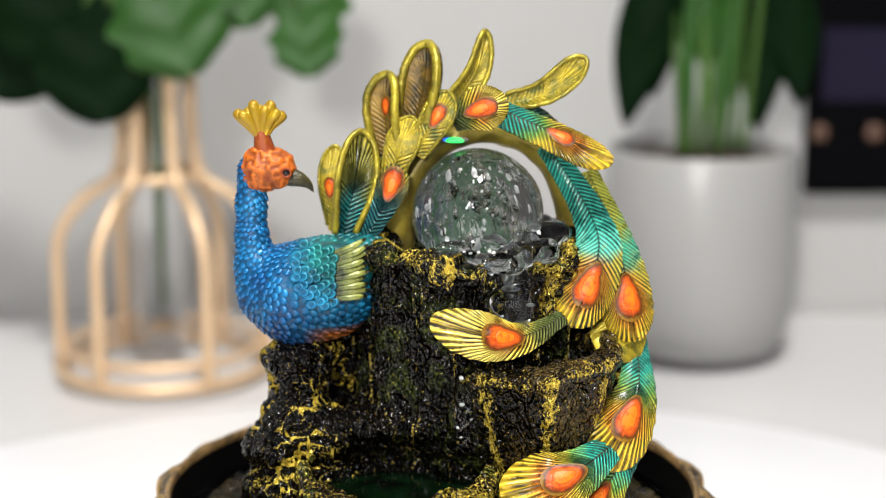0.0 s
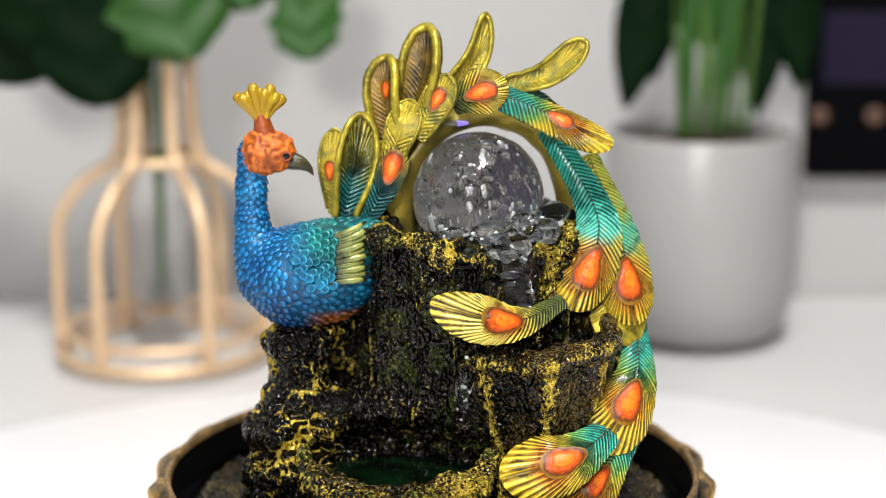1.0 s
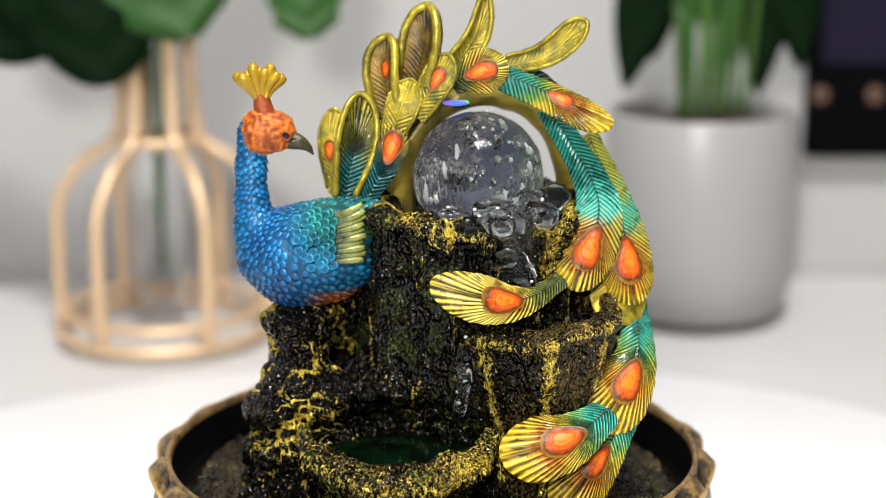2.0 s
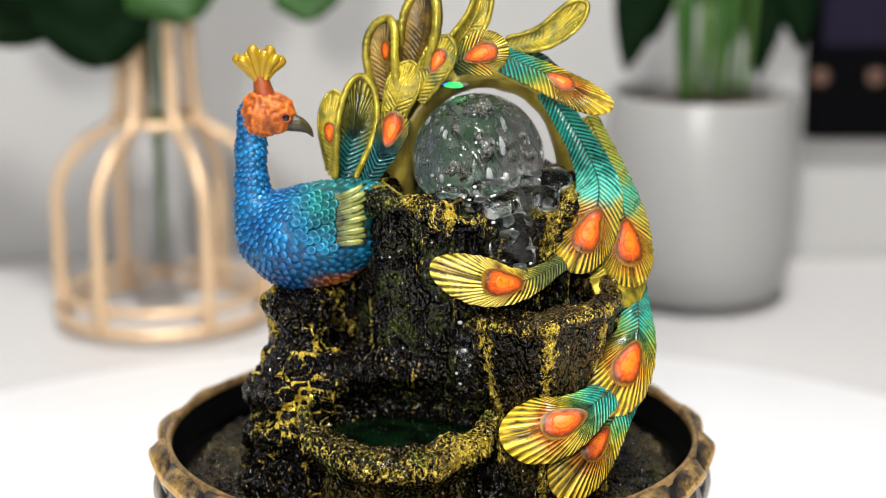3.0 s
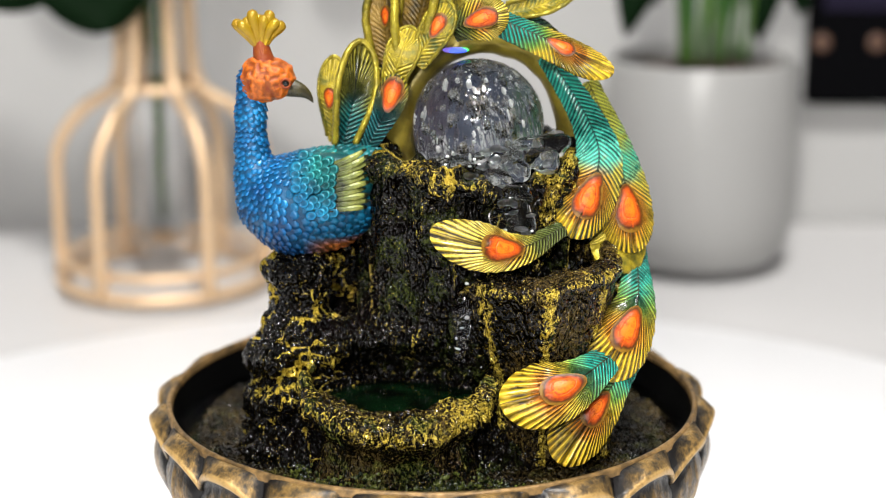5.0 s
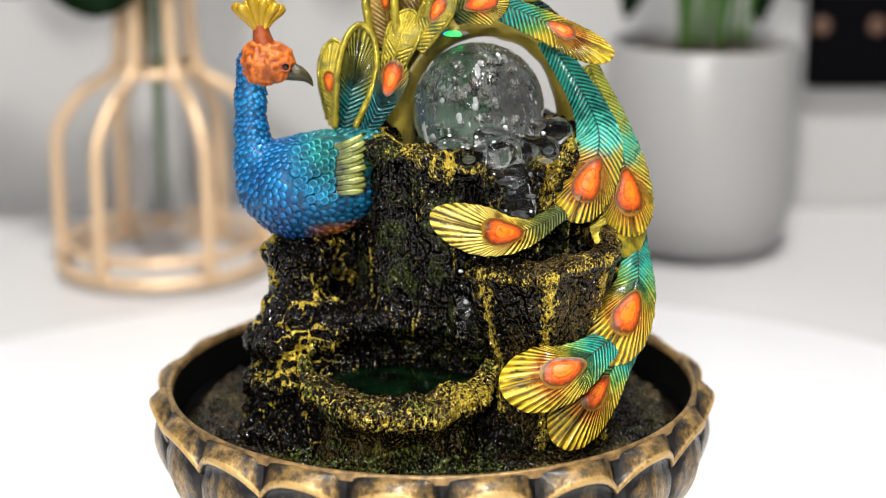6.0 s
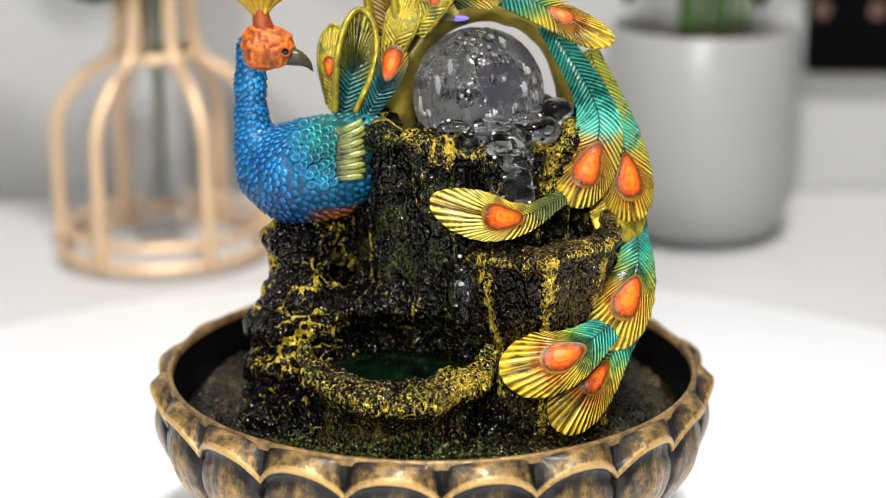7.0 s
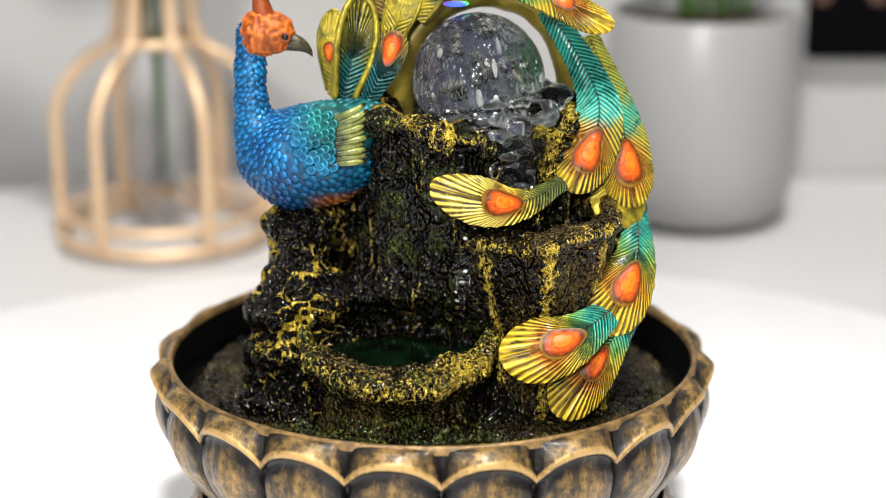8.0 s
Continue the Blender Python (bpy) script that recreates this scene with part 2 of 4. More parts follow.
def spot_material():
    m = Mat("eye_spot_paint")
    u, v = m.uv()
    n = m.noise(m.pos(), 150, 5)
    off = m.math("MULTIPLY", m.math("MULTIPLY", m.math("COSINE", m.math("MULTIPLY", v, 2 * math.pi)), 0.22), m.math("SUBTRACT", 1.0, u))
    r = m.math("MULTIPLY_ADD", n, 0.7, m.math("ADD", m.math("ADD", u, off), -0.35))
    col = m.ramp(r, (0.0, (0.76, 0.19, 0.010)), (0.42, (0.74, 0.155, 0.007)), (0.62, (0.58, 0.085, 0.004)), (0.74, (0.36, 0.055, 0.003)), (0.86, (0.07, 0.020, 0.002)), (1.0, (0.22, 0.11, 0.008)))
    worn = m.ramp(m.noise(m.pos(), 480, 5, 0.7), (0.36, 0.45), (0.52, 1.0))
    line = m.ramp(m.math("ABSOLUTE", m.math("SUBTRACT", r, 0.46)), (0.02, 0.60), (0.06, 1.0))
    k = m.math("MULTIPLY", worn, line)
    col = m.mix(1.0, col, m.nd("CombineColor", {0: m.math("MULTIPLY_ADD", k, 0.6, 0.4), 1: k, 2: k}).outputs[0], "MULTIPLY")
    m.set(Base_Color=col, Roughness=0.42, Specular_IOR_Level=0.3)
    m.bump(m.math("MULTIPLY_ADD", line, 0.5, n), 0.8, 0.0007)
    return m.m


SPOT = spot_material()


def plumage_material():
    """Blue on neck and breast, teal over the back, rust below."""
    m = Mat("plumage_paint")
    p = m.nd("SeparateXYZ", {0: m.nd("TexCoord").outputs["Object"]})
    n = m.noise(m.pos(), 120, 5)
    t = m.nd("MapRange", {0: p.outputs[0], 1: -0.052, 2: -0.036}).outputs[0]
    hgt = m.nd("MapRange", {0: p.outputs[2], 1: 0.148, 2: 0.164}).outputs[0]
    back = m.math("MULTIPLY", t, m.math("ADD", hgt, 0.25))
    blue = m.ramp(n, (0.3, (0.001, 0.085, 0.28)), (0.7, (0.006, 0.23, 0.52)))
    # navy low on the body: its paint, with belly shade added in the colour
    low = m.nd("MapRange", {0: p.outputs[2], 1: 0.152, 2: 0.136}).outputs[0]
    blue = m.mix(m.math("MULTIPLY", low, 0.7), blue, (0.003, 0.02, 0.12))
    col = m.mix(m.math("MINIMUM", back, 1.0), blue, m.ramp(n, (0.3, (0.0, 0.09, 0.11)), (0.7, (0.02, 0.26, 0.24))))
    rust = m.math("MULTIPLY", m.nd("MapRange", {0: p.outputs[2], 1: 0.1405, 2: 0.1370}).outputs[0], m.nd("MapRange", {0: p.outputs[0], 1: -0.045, 2: -0.036}).outputs[0])
    col = m.mix(rust, col, (0.40, 0.12, 0.02))
    rnd = m.nd("NewGeometry").outputs["Random Per Island"]
    # crease shade at scale roots and highlights on free edges, put into the colour
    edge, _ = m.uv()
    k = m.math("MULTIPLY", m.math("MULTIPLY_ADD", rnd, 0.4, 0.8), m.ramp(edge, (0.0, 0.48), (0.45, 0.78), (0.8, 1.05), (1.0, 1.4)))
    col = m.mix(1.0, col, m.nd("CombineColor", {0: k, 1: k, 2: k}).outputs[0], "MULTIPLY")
    m.set(Base_Color=col, Roughness=0.42, Metallic=0.2, Coat_Weight=0.12, Coat_Roughness=0.25)
    m.bump(m.noise(m.pos(), 700, 3), 0.5, 0.0004)
    return m.m


PLUMAGE = plumage_material()


def patina(name, light, dark, metal, rough, scale=120.0, relief=0.0, dirt=0.0):
    """Bronze paint with a dark wash left in patches."""
    m = Mat(name)
    n = m.noise(m.pos(), scale, 8, 0.65)
    big = m.noise(m.pos(1, 1, 0.5), scale * 0.35, 4)
    f = m.math("MULTIPLY_ADD", n, 0.6, m.math("MULTIPLY", big, 0.5))
    raised = m.nd("NewGeometry").outputs["Pointiness"]
    f2 = m.math("MULTIPLY_ADD", m.math("SUBTRACT", raised, 0.5), relief, f)
    col = m.ramp(f2, (0.40 + dirt, dark), (0.50 + dirt, tuple(0.45 * c for c in light)), (0.62 + dirt, light))
    m.set(Base_Color=col, Roughness=m.ramp(n, (0.3, rough + 0.15), (0.7, rough - 0.05)), Metallic=metal)
    m.bump(f, 0.8, 0.0010)
    return m.m




def bronze_material():
    """Bronze dry-brushed over black; the mesh's first coordinate says how far an edge was rubbed bright, less the shade
    painted under lips and in gaps.
    """
    m = Mat("bronze_paint")
    rub_shade, _ = m.uv()
    n = m.noise(m.pos(), 170, 8, 0.7)
    big = m.noise(m.pos(1, 1, 0.6), 60, 4)
    fine = m.noise(m.pos(1, 1, 0.35), 900, 4, 0.7)
    f = m.math("ADD", rub_shade, m.math("MULTIPLY_ADD", m.math("SUBTRACT", n, 0.5), 1.5, m.math("MULTIPLY_ADD", m.math("SUBTRACT", big, 0.5), 1.4, m.math("MULTIPLY", m.math("SUBTRACT", fine, 0.5), 0.6))))
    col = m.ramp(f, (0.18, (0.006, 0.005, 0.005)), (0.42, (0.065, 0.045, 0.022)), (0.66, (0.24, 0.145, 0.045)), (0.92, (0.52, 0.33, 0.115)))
    m.set(Base_Color=col, Roughness=m.ramp(n, (0.3, 0.42), (0.7, 0.24)), Metallic=0.35, Coat_Weight=0.15, Coat_Roughness=0.2)
    m.bump(m.math("MULTIPLY_ADD", fine, 0.25, n), 0.7, 0.0008)
    return m.m


BRONZE = bronze_material()
RIM_PAINT = patina("worn_rim_paint", (0.30, 0.18, 0.065), (0.05, 0.032, 0.016), 0.3, 0.34, 260)
HEAD_PAINT = patina("rust_orange_paint", (0.58, 0.13, 0.008), (0.24, 0.036, 0.004), 0.15, 0.38, 420, 3.0)
CREST_PAINT = patina("yellow_gold_paint", (0.78, 0.50, 0.015), (0.34, 0.19, 0.006), 0.3, 0.28, 200, 1.5)
BEAK_PAINT = patina("dark_beak_paint", (0.05, 0.042, 0.014), (0.010, 0.010, 0.006), 0.1, 0.25, 300)
BARK = bark_material("stump_bark", moss=0.22)
CUP_BARK = bark_material("cup_bark", tan=0.75)
ROCK = bark_material("rock_bark")
BASIN_BARK = bark_material("basin_bark", tan=0.55, moss=0.35)
SPOON = patina("spoon_feather_paint", (0.22, 0.13, 0.014), (0.014, 0.013, 0.004), 0.2, 0.30, 260, 0.0, 0.04)
OLIVE = patina("olive_gold_paint", (0.54, 0.42, 0.03), (0.06, 0.09, 0.016), 0.3, 0.26, 260, 1.5, 0.03)
ARCH_PAINT = patina("arch_gold_paint", (0.30, 0.23, 0.03), (0.07, 0.055, 0.015), 0.25, 0.35, 60)
BLACK = plain("black_resin", (0.0012, 0.0012, 0.0012), 0.5, Specular_IOR_Level=0.04)
PLAT = bark_material("platform_resin", moss=0.18, gold=0.0, rough=(0.12, 0.35), spec=0.3, tan=0.6, relief=0.004)
EYE_BLACK = plain("eye_black", (0.006, 0.005, 0.005), 0.08, bump=0)
MOSS = patina("moss_paint", (0.11, 0.13, 0.022), (0.002, 0.005, 0.001), 0.1, 0.14, 500, 0.0, 0.10)
WHITE_BOARD = plain("white_board", (0.86, 0.86, 0.87), 0.35, vary=0.02, scale=12, bump=0)
TABLE_TOP = plain("table_laminate", (0.56, 0.552, 0.548), 0.4, vary=0.04, scale=9, bump=0.0001)
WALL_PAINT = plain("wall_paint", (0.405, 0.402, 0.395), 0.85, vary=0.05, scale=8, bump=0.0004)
# for the unseen room sides: dark so the wet resin reflects little
DARK_WALL = plain("unseen_wall_dark", (0.10, 0.10, 0.105), 0.8, vary=0.1, scale=8)
CEIL_PAINT = plain("ceiling_paint", (0.25, 0.25, 0.25), 0.9, vary=0.03, scale=8)
FLOOR_WOOD = plain("floor_wood", (0.10, 0.07, 0.045), 0.5, vary=0.2, scale=6)
WIRE_GOLD = plain("brushed_gold_wire", (0.66, 0.47, 0.29), 0.42, metal=0.5, vary=0.08)
CERAMIC = plain("grey_ceramic", (0.29, 0.288, 0.28), 0.34, vary=0.05, scale=20)
SOIL = plain("potting_soil", (0.05, 0.03, 0.02), 0.95, vary=0.5, scale=160, bump=0.004)
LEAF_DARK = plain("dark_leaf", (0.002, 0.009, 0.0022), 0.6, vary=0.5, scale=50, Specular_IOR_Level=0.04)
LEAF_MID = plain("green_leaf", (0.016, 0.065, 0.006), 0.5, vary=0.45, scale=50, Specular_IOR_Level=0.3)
STEM_GREEN = plain("green_stem", (0.045, 0.11, 0.012), 0.45, vary=0.2)
PANEL_BLACK = plain("black_panel", (0.002, 0.002, 0.0025), 0.7, vary=0.3, scale=15, Specular_IOR_Level=0.02)
PANEL_DIM = plain("dim_violet_print", (0.012, 0.010, 0.022), 0.7, vary=0.6, scale=25, Specular_IOR_Level=0.05)
RIM_GOLD = patina("olive_gold_rim", (0.42, 0.34, 0.03), (0.07, 0.08, 0.012), 0.45, 0.26, 200)
PANEL_AMBER = plain("amber_print", (0.10, 0.05, 0.03), 0.5, vary=0.3)


def glass(name, rough, ior, colour=(1, 1, 1), bump=0.0, scale=120.0, squash=1.0):
    m = Mat(name)
    m.set(Base_Color=colour, Roughness=rough, IOR=ior, Transmission_Weight=1.0)
    if bump:
        m.bump(m.noise(m.pos(1, 1, squash), scale, 3), 0.6, bump)
    return m.m


CRYSTAL = glass("crystal_glass", 0.0, 1.47, (0.86, 0.87, 0.87), 0.0016, 230, 0.22)
WATER = glass("clear_water", 0.04, 1.33, (0.90, 0.91, 0.91), 0.0004, 140)
TUBE_GLASS = glass("thin_glass", 0.0, 1.04)


def pond_material():
    m = Mat("dark_green_water")
    n = m.noise(m.pos(), 70, 4)
    m.set(Base_Color=m.ramp(n, (0.38, (0.0006, 0.0012, 0.0006)), (0.7, (0.002, 0.010, 0.003))), Roughness=0.06, IOR=1.33)
    m.bump(m.noise(m.pos(), 130, 3), 0.35, 0.0008)
    return m.m


POND = pond_material()


def glow(name, colour, power):
    m = Mat(name)
    m.set(Base_Color=(0.1, 0.1, 0.1), Emission_Color=colour, Emission_Strength=power)
    return m.m


# ---- room ----
# only the back wall is in view; the rest is added, dark against reflections
lone("floor", box(-1.4, -1.8, -0.80, 1.4, 0.80, -0.75, FLOOR_WOOD, 0), "unseen dark brown wooden floor of the room", "floor", kind="structure")
lone("ceiling", box(-1.4, -1.8, 1.90, 1.4, 0.80, 2.0, CEIL_PAINT, 0), "unseen grey ceiling, kept dark to dim reflections", "ceiling", kind="structure")
lone("wall_back", box(-1.4, 0.58, -0.75, 1.4, 0.70, 1.90, WALL_PAINT, 0), "plain pale grey painted wall behind table", "wall", kind="structure")
lone("wall_right", box(1.2, -1.6, -0.75, 1.32, 0.58, 1.90, DARK_WALL, 0), "unseen dark side wall, added to dim reflections", "wall", kind="structure")


def window_wall(name, along_x, fixed, thick, lo, hi, w0, w1):
    """An unseen dark wall with one window opening, as one mesh of four pieces."""
    bm = bmesh.new()
    for a0, a1, z0, z1 in ((lo, w0, -0.75, 1.9), (w1, hi, -0.75, 1.9), (w0, w1, -0.75, 0.35), (w0, w1, 1.25, 1.9)):
        m = box(a0, fixed, z0, a1, fixed + thick, z1, DARK_WALL, 0) if along_x else box(fixed, a0, z0, fixed + thick, a1, z1, DARK_WALL, 0)
        bm.from_mesh(m)
        bpy.data.meshes.remove(m)
    me = bpy.data.meshes.new(name)
    bm.to_mesh(me)
    bm.free()
    me.materials.append(DARK_WALL)
    return lone(name, me, "unseen dark wall with an opening, added to dim reflections", "wall", kind="structure")


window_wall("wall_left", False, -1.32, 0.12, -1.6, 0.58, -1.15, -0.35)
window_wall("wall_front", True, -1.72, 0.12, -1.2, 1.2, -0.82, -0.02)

# ---- table ----
table = thing("table", "pale grey laminate table against the wall", "table")
part("tabletop", box(-0.95, -0.95, -0.03, 0.95, 0.575, -0.004, TABLE_TOP, 0.003), table)
for sx in (-0.88, 0.88):
    for sy in (-0.88, 0.50):
        part("leg", box(sx - 0.025, sy - 0.025, -0.75, sx + 0.025, sy + 0.025, -0.03, TABLE_TOP, 0.003), table)

lone("round_board", lathe([(0.001, 0.0), (0.349, 0.0), (0.351, -0.001), (0.351, -0.0035), (0.349, -0.004), (0.001, -0.004)], WHITE_BOARD, 160), "round white glossy display board on the table", "board")

# ---- fountain ----
CM = 0.01
fountain = thing("tabletop_fountain", "painted resin peacock tabletop fountain with lotus bowl and running water", "fountain")

# bowl
bowl = part("bowl", lathe([(0.001, 0.052), (0.091, 0.052), (0.0945, 0.056), (0.0958, 0.0738), (0.0965, 0.0752)], BLACK, 128), fountain, "black resin inside of the bowl")
part("rim", lathe([(0.0955, 0.0735), (0.0957, 0.0756), (0.0962, 0.0763), (0.0971, 0.0764), (0.0977, 0.0757), (0.0978, 0.0735)], RIM_PAINT, 160), bowl, "worn bronze painted rim")
shell = lathe([(0.0972, 0.0745), (0.0975, 0.062), (0.0960, 0.050), (0.0905, 0.038), (0.0860, 0.0300), (0.0848, 0.0265), (0.0850, 0.022), (0.0865, 0.018), (0.088, 0.010), (0.092, 0.002), (0.092, 0.0), (0.001, 0.0)], BRONZE, 128)
part("shell", (*shell, [(0.2, 0.0)] * len(shell[0])), bowl, "dark bronze painted bowl side")
N_PETAL = 20


def bowl_petal():
    """One lotus petal: a shelf that flares out from the rim to an arched rolled edge, hollow below it, then a keeled face that tapers down."""
    nv, half = 33, math.pi / N_PETAL
    verts, uvs, rows = [], [], 0
    steps = [("shelf", k / 7) for k in range(8)] + [("lip", k / 6) for k in range(1, 7)] + [("face", k / 18) for k in range(1, 19)]
    for kind, q in steps:
        for j in range(nv):
            v = 2 * j / (nv - 1) - 1
            gap = max(0.0, (abs(v) - 0.80) / 0.20)
            ze = 7.28 - 0.86 * abs(v) ** 2.3
            re = 10.40 - 0.40 * abs(v) ** 2
            if kind == "shelf":
                r = 9.70 + (re - 0.10 - 9.70) * q
                z = 7.55 + (ze + 0.05 - 7.55) * q ** 1.15 + 0.10 * math.sin(math.pi * q) * (1 - gap) - 0.35 * gap * math.sin(math.pi * q) ** 0.7
                # the gap term paints shade into the notches between petals
                rub_shade = 0.36 + 0.24 * math.cos(v * 5) * (1 - q) + 0.28 * q - 0.55 * gap
            elif kind == "lip":
                a = math.pi * (0.5 - 1.25 * q)
                r = re - 0.10 + 0.13 * math.cos(a) - 0.05 * q
                z = ze - 0.08 + 0.13 * math.sin(a) - 0.10 * q
                rub_shade = 0.95 - 0.75 * max(0, q - 0.5) * 2
            else:
                z0 = ze - 0.31
                z = z0 + (3.0 - z0) * q
                drop = (7.0 - z) / 4.0
                r = 9.84 + 0.20 * math.sin(math.pi * min(1, drop * 1.25)) - 1.60 * max(0, drop - 0.22) ** 1.7
                r += 0.24 * (1 - v * v) * math.sin(math.pi * min(1, 0.12 + q)) ** 0.6
                r += (re - 0.30 - r) * math.exp(-(q / 0.06) ** 2)
                r += 0.05 * math.exp(-(v / 0.05) ** 2) - 0.035 * math.exp(-((abs(v) - 0.42) / 0.08) ** 2) - 0.30 * gap ** 2
                # keel rubbed bright; below the lip and in the gaps shade is painted
                rub_shade = 0.46 + 0.22 * math.exp(-(v / 0.08) ** 2) - 0.50 * math.exp(-(q / 0.10) ** 2) - 0.45 * gap
            ang = v * half * 1.01
            verts.append((r * 0.01 * math.sin(ang), -r * 0.01 * math.cos(ang), z * 0.01))
            uvs.append((rub_shade, q))
        rows += 1
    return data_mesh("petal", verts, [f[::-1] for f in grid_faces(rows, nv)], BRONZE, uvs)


def foot_petal():
    """A domed petal on the foot, standing out where it meets the table."""
    nu, nv, half = 18, 17, math.pi / N_PETAL
    verts, uvs = [], []
    for i in range(nu):
        u = i / (nu - 1)
        for j in range(nv):
            v = 2 * j / (nv - 1) - 1
            z = 2.45 * (1 - u) + 0.02
            top = max(0.0, 1 - (abs(v) ** 2.2) * (1.2 - u))
            r = 8.55 + 0.75 * u + 0.34 * top ** 0.5 * math.sin(math.pi * min(1, 0.25 + 0.75 * u)) ** 0.5
            ang = v * half * 1.01
            verts.append((r * 0.01 * math.sin(ang), -r * 0.01 * math.cos(ang), z * 0.01))
            uvs.append((0.42 + 0.22 * top * (1 - u), u))
    return data_mesh("foot_petal", verts, [f[::-1] for f in grid_faces(nu, nv)], BRONZE, uvs)


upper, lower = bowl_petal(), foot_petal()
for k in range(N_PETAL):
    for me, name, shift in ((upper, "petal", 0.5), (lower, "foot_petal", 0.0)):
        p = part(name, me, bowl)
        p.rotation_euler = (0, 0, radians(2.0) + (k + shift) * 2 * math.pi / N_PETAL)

# platform and water in the bowl
nr, na = 90, 260
verts = []
for i in range(nr):
    for j in range(na):
        r = 0.0915 * (i + 0.02) / (nr - 1)
        a = 2 * math.pi * j / na
        verts.append((r * math.cos(a), r * math.sin(a) - 0.001, 0.0))
verts = np.array(verts)
hgt = 0.0636 + 0.0012 * vnoise(verts, 90) + 0.0011 * vnoise(verts, 300) + 0.0014 * vnoise(verts, 800) + 0.012 * (verts[:, 1]) * (verts[:, 1] < 0.02)
hgt -= 0.010 * np.clip((np.hypot(verts[:, 0], verts[:, 1] + 0.001) - 0.0866) / 0.0012, 0, 1)
verts[:, 2] = hgt
part("platform", (verts, grid_faces(nr, na, True), PLAT, np.zeros((len(verts), 2))), fountain, "rough dark resin platform in the bowl")
part("bowl_water", lathe([(0.0005, 0.0622), (0.06, 0.0622), (0.0948, 0.0622)], WATER, 96), fountain, "clear shallow water over the platform")


# rockwork, in centimetres
def bark_skin(fn, lo, hi, h, mat, gild, ridge=0.13, grain=0.05, squash=0.33, bare=0.62):
    """A form with bark relief; gild gives the gold on its rims, ridges above bare take gold too."""
    v, q = skin(fn, lo, hi, h)
    n = normals_of(v, q)
    sq = v * np.array([1.0, 1.0, squash])
    fold = 1 - 2 * np.abs(vnoise(sq, 1.35))
    crease = 1 - 2 * np.abs(vnoise(sq + 9.1, 3.1))
    d = ridge * fold + 0.45 * ridge * crease + grain * vnoise(v, 4.2) + 0.6 * grain * vnoise(v * np.array([1, 1, 0.5]), 8.5)
    g = gild(v) + 0.85 * np.clip((0.7 * fold + 0.3 * crease - bare) / 0.3, 0, 1) * np.clip(0.55 + 1.1 * vnoise(v * np.array([1, 1, 0.5]), 0.55), 0, 1)
    v = v + n * d[:, None]
    return (v * CM, q, mat, np.stack([np.clip(g, 0, 1.1), 0 * g], 1))


def bell(a, w):
    return np.exp(-(a / w) ** 2)


def cave(p):
    """The dark hollow at the stump's foot, above the basin."""
    q = np.sqrt(((p[..., 0] + 1.0) / 2.7) ** 2 + ((p[..., 1] + 3.9) / 2.0) ** 2 + ((p[..., 2] - 9.1) / 1.45) ** 2)
    return (q - 1) * 1.45


def stump_top(th):
    notch = bell(np.degrees(th) + 66, 14.0)
    return 16.45 + 0.16 * np.sin(th * 3 + 1.0) + 0.35 * np.clip(np.cos(th - 0.3), 0, 1) + 0.3 * np.clip(np.sin(th), 0, 1) + 0.55 * np.clip(-np.cos(th), 0, 1) - 0.22 * np.clip(-np.sin(th), 0, 1) - 0.75 * notch, notch


def stump_form(p):
    x, y, z = p[..., 0] - 1.5, p[..., 1], p[..., 2]
    th = np.arctan2(y, x)
    rad = np.hypot(x, y)
    low = np.clip(13.0 - z, 0, 8)
    top, notch = stump_top(th)
    r = 3.50 + 0.024 * low ** 2 + 0.30 * np.abs(np.sin(th * 4.5 + 0.5 * np.sin(z * 0.5))) - 0.15 + 0.05 * np.sin(th * 13 + z * 0.2) + 0.28 * np.clip(-np.cos(th), 0, 1)
    lip = 0.26 * bell(z - top + 0.25, 0.38)
    r = r - 0.65 * notch * (z > 12.5)
    d = smax((rad - r - lip) * 0.85, z - top, 0.22)
    d = smax(d, 6.0 - z, 0.1)
    d = smax(d, -cave(p), 0.3)
    return smax(d, -smax(rad - 2.85, 15.1 - z, 0.2), 0.22)


def stump_gild(v):
    th = np.arctan2(v[:, 1], v[:, 0] - 1.5)
    top, _ = stump_top(th)
    line = vnoise(v * np.array([1, 1, 0.07]) + 3.3, 1.7)
    return 0.55 * bell(v[:, 2] - top + 0.16, 0.16) * bell(np.hypot(v[:, 0] - 1.5, v[:, 1]) - 3.65, 0.4) * np.clip((2.8 - v[:, 0]) / 1.5, 0.25, 1) + 0.55 * np.clip((line - 0.12) / 0.4, 0, 1) * np.clip((v[:, 2] - 10.5) / 5, 0, 1)


def cup_top(x, y):
    th = np.arctan2(y, x)
    return 13.35 + 0.10 * x + 0.10 * y + 0.07 * np.sin(th * 5 + 0.6) - 0.55 * bell(np.degrees(th) + 172, 18) - 0.55 * bell(np.degrees(th) - 188, 18)


def cup_form(p):
    x, y, z = (p[..., 0] - 3.65), (p[..., 1] + 2.75), p[..., 2]
    th = np.arctan2(y, x)
    top = cup_top(x, y)
    down = np.clip(top - 0.35 - z, 0, 3.6)
    rad = np.hypot(x / 1.03, y / 0.98)
    r = 2.62 - 0.30 * down + 0.20 * np.abs(np.sin(th * 3.5 + 0.4)) * np.clip(down, 0, 1) + 0.04 * np.sin(th * 11 + z * 0.4)
    lip = 0.16 * bell(z - top + 0.25, 0.30)
    d = smax((rad - r - lip) * 0.85, z - top, 0.25)
    d = smax(d, 6.0 - z, 0.1)
    return smax(d, -smax(np.hypot((x - 0.1) / 2.2, (y - 0.45) / 1.85) * 2.0 - 2.0, 11.6 - z, 0.2), 0.25)


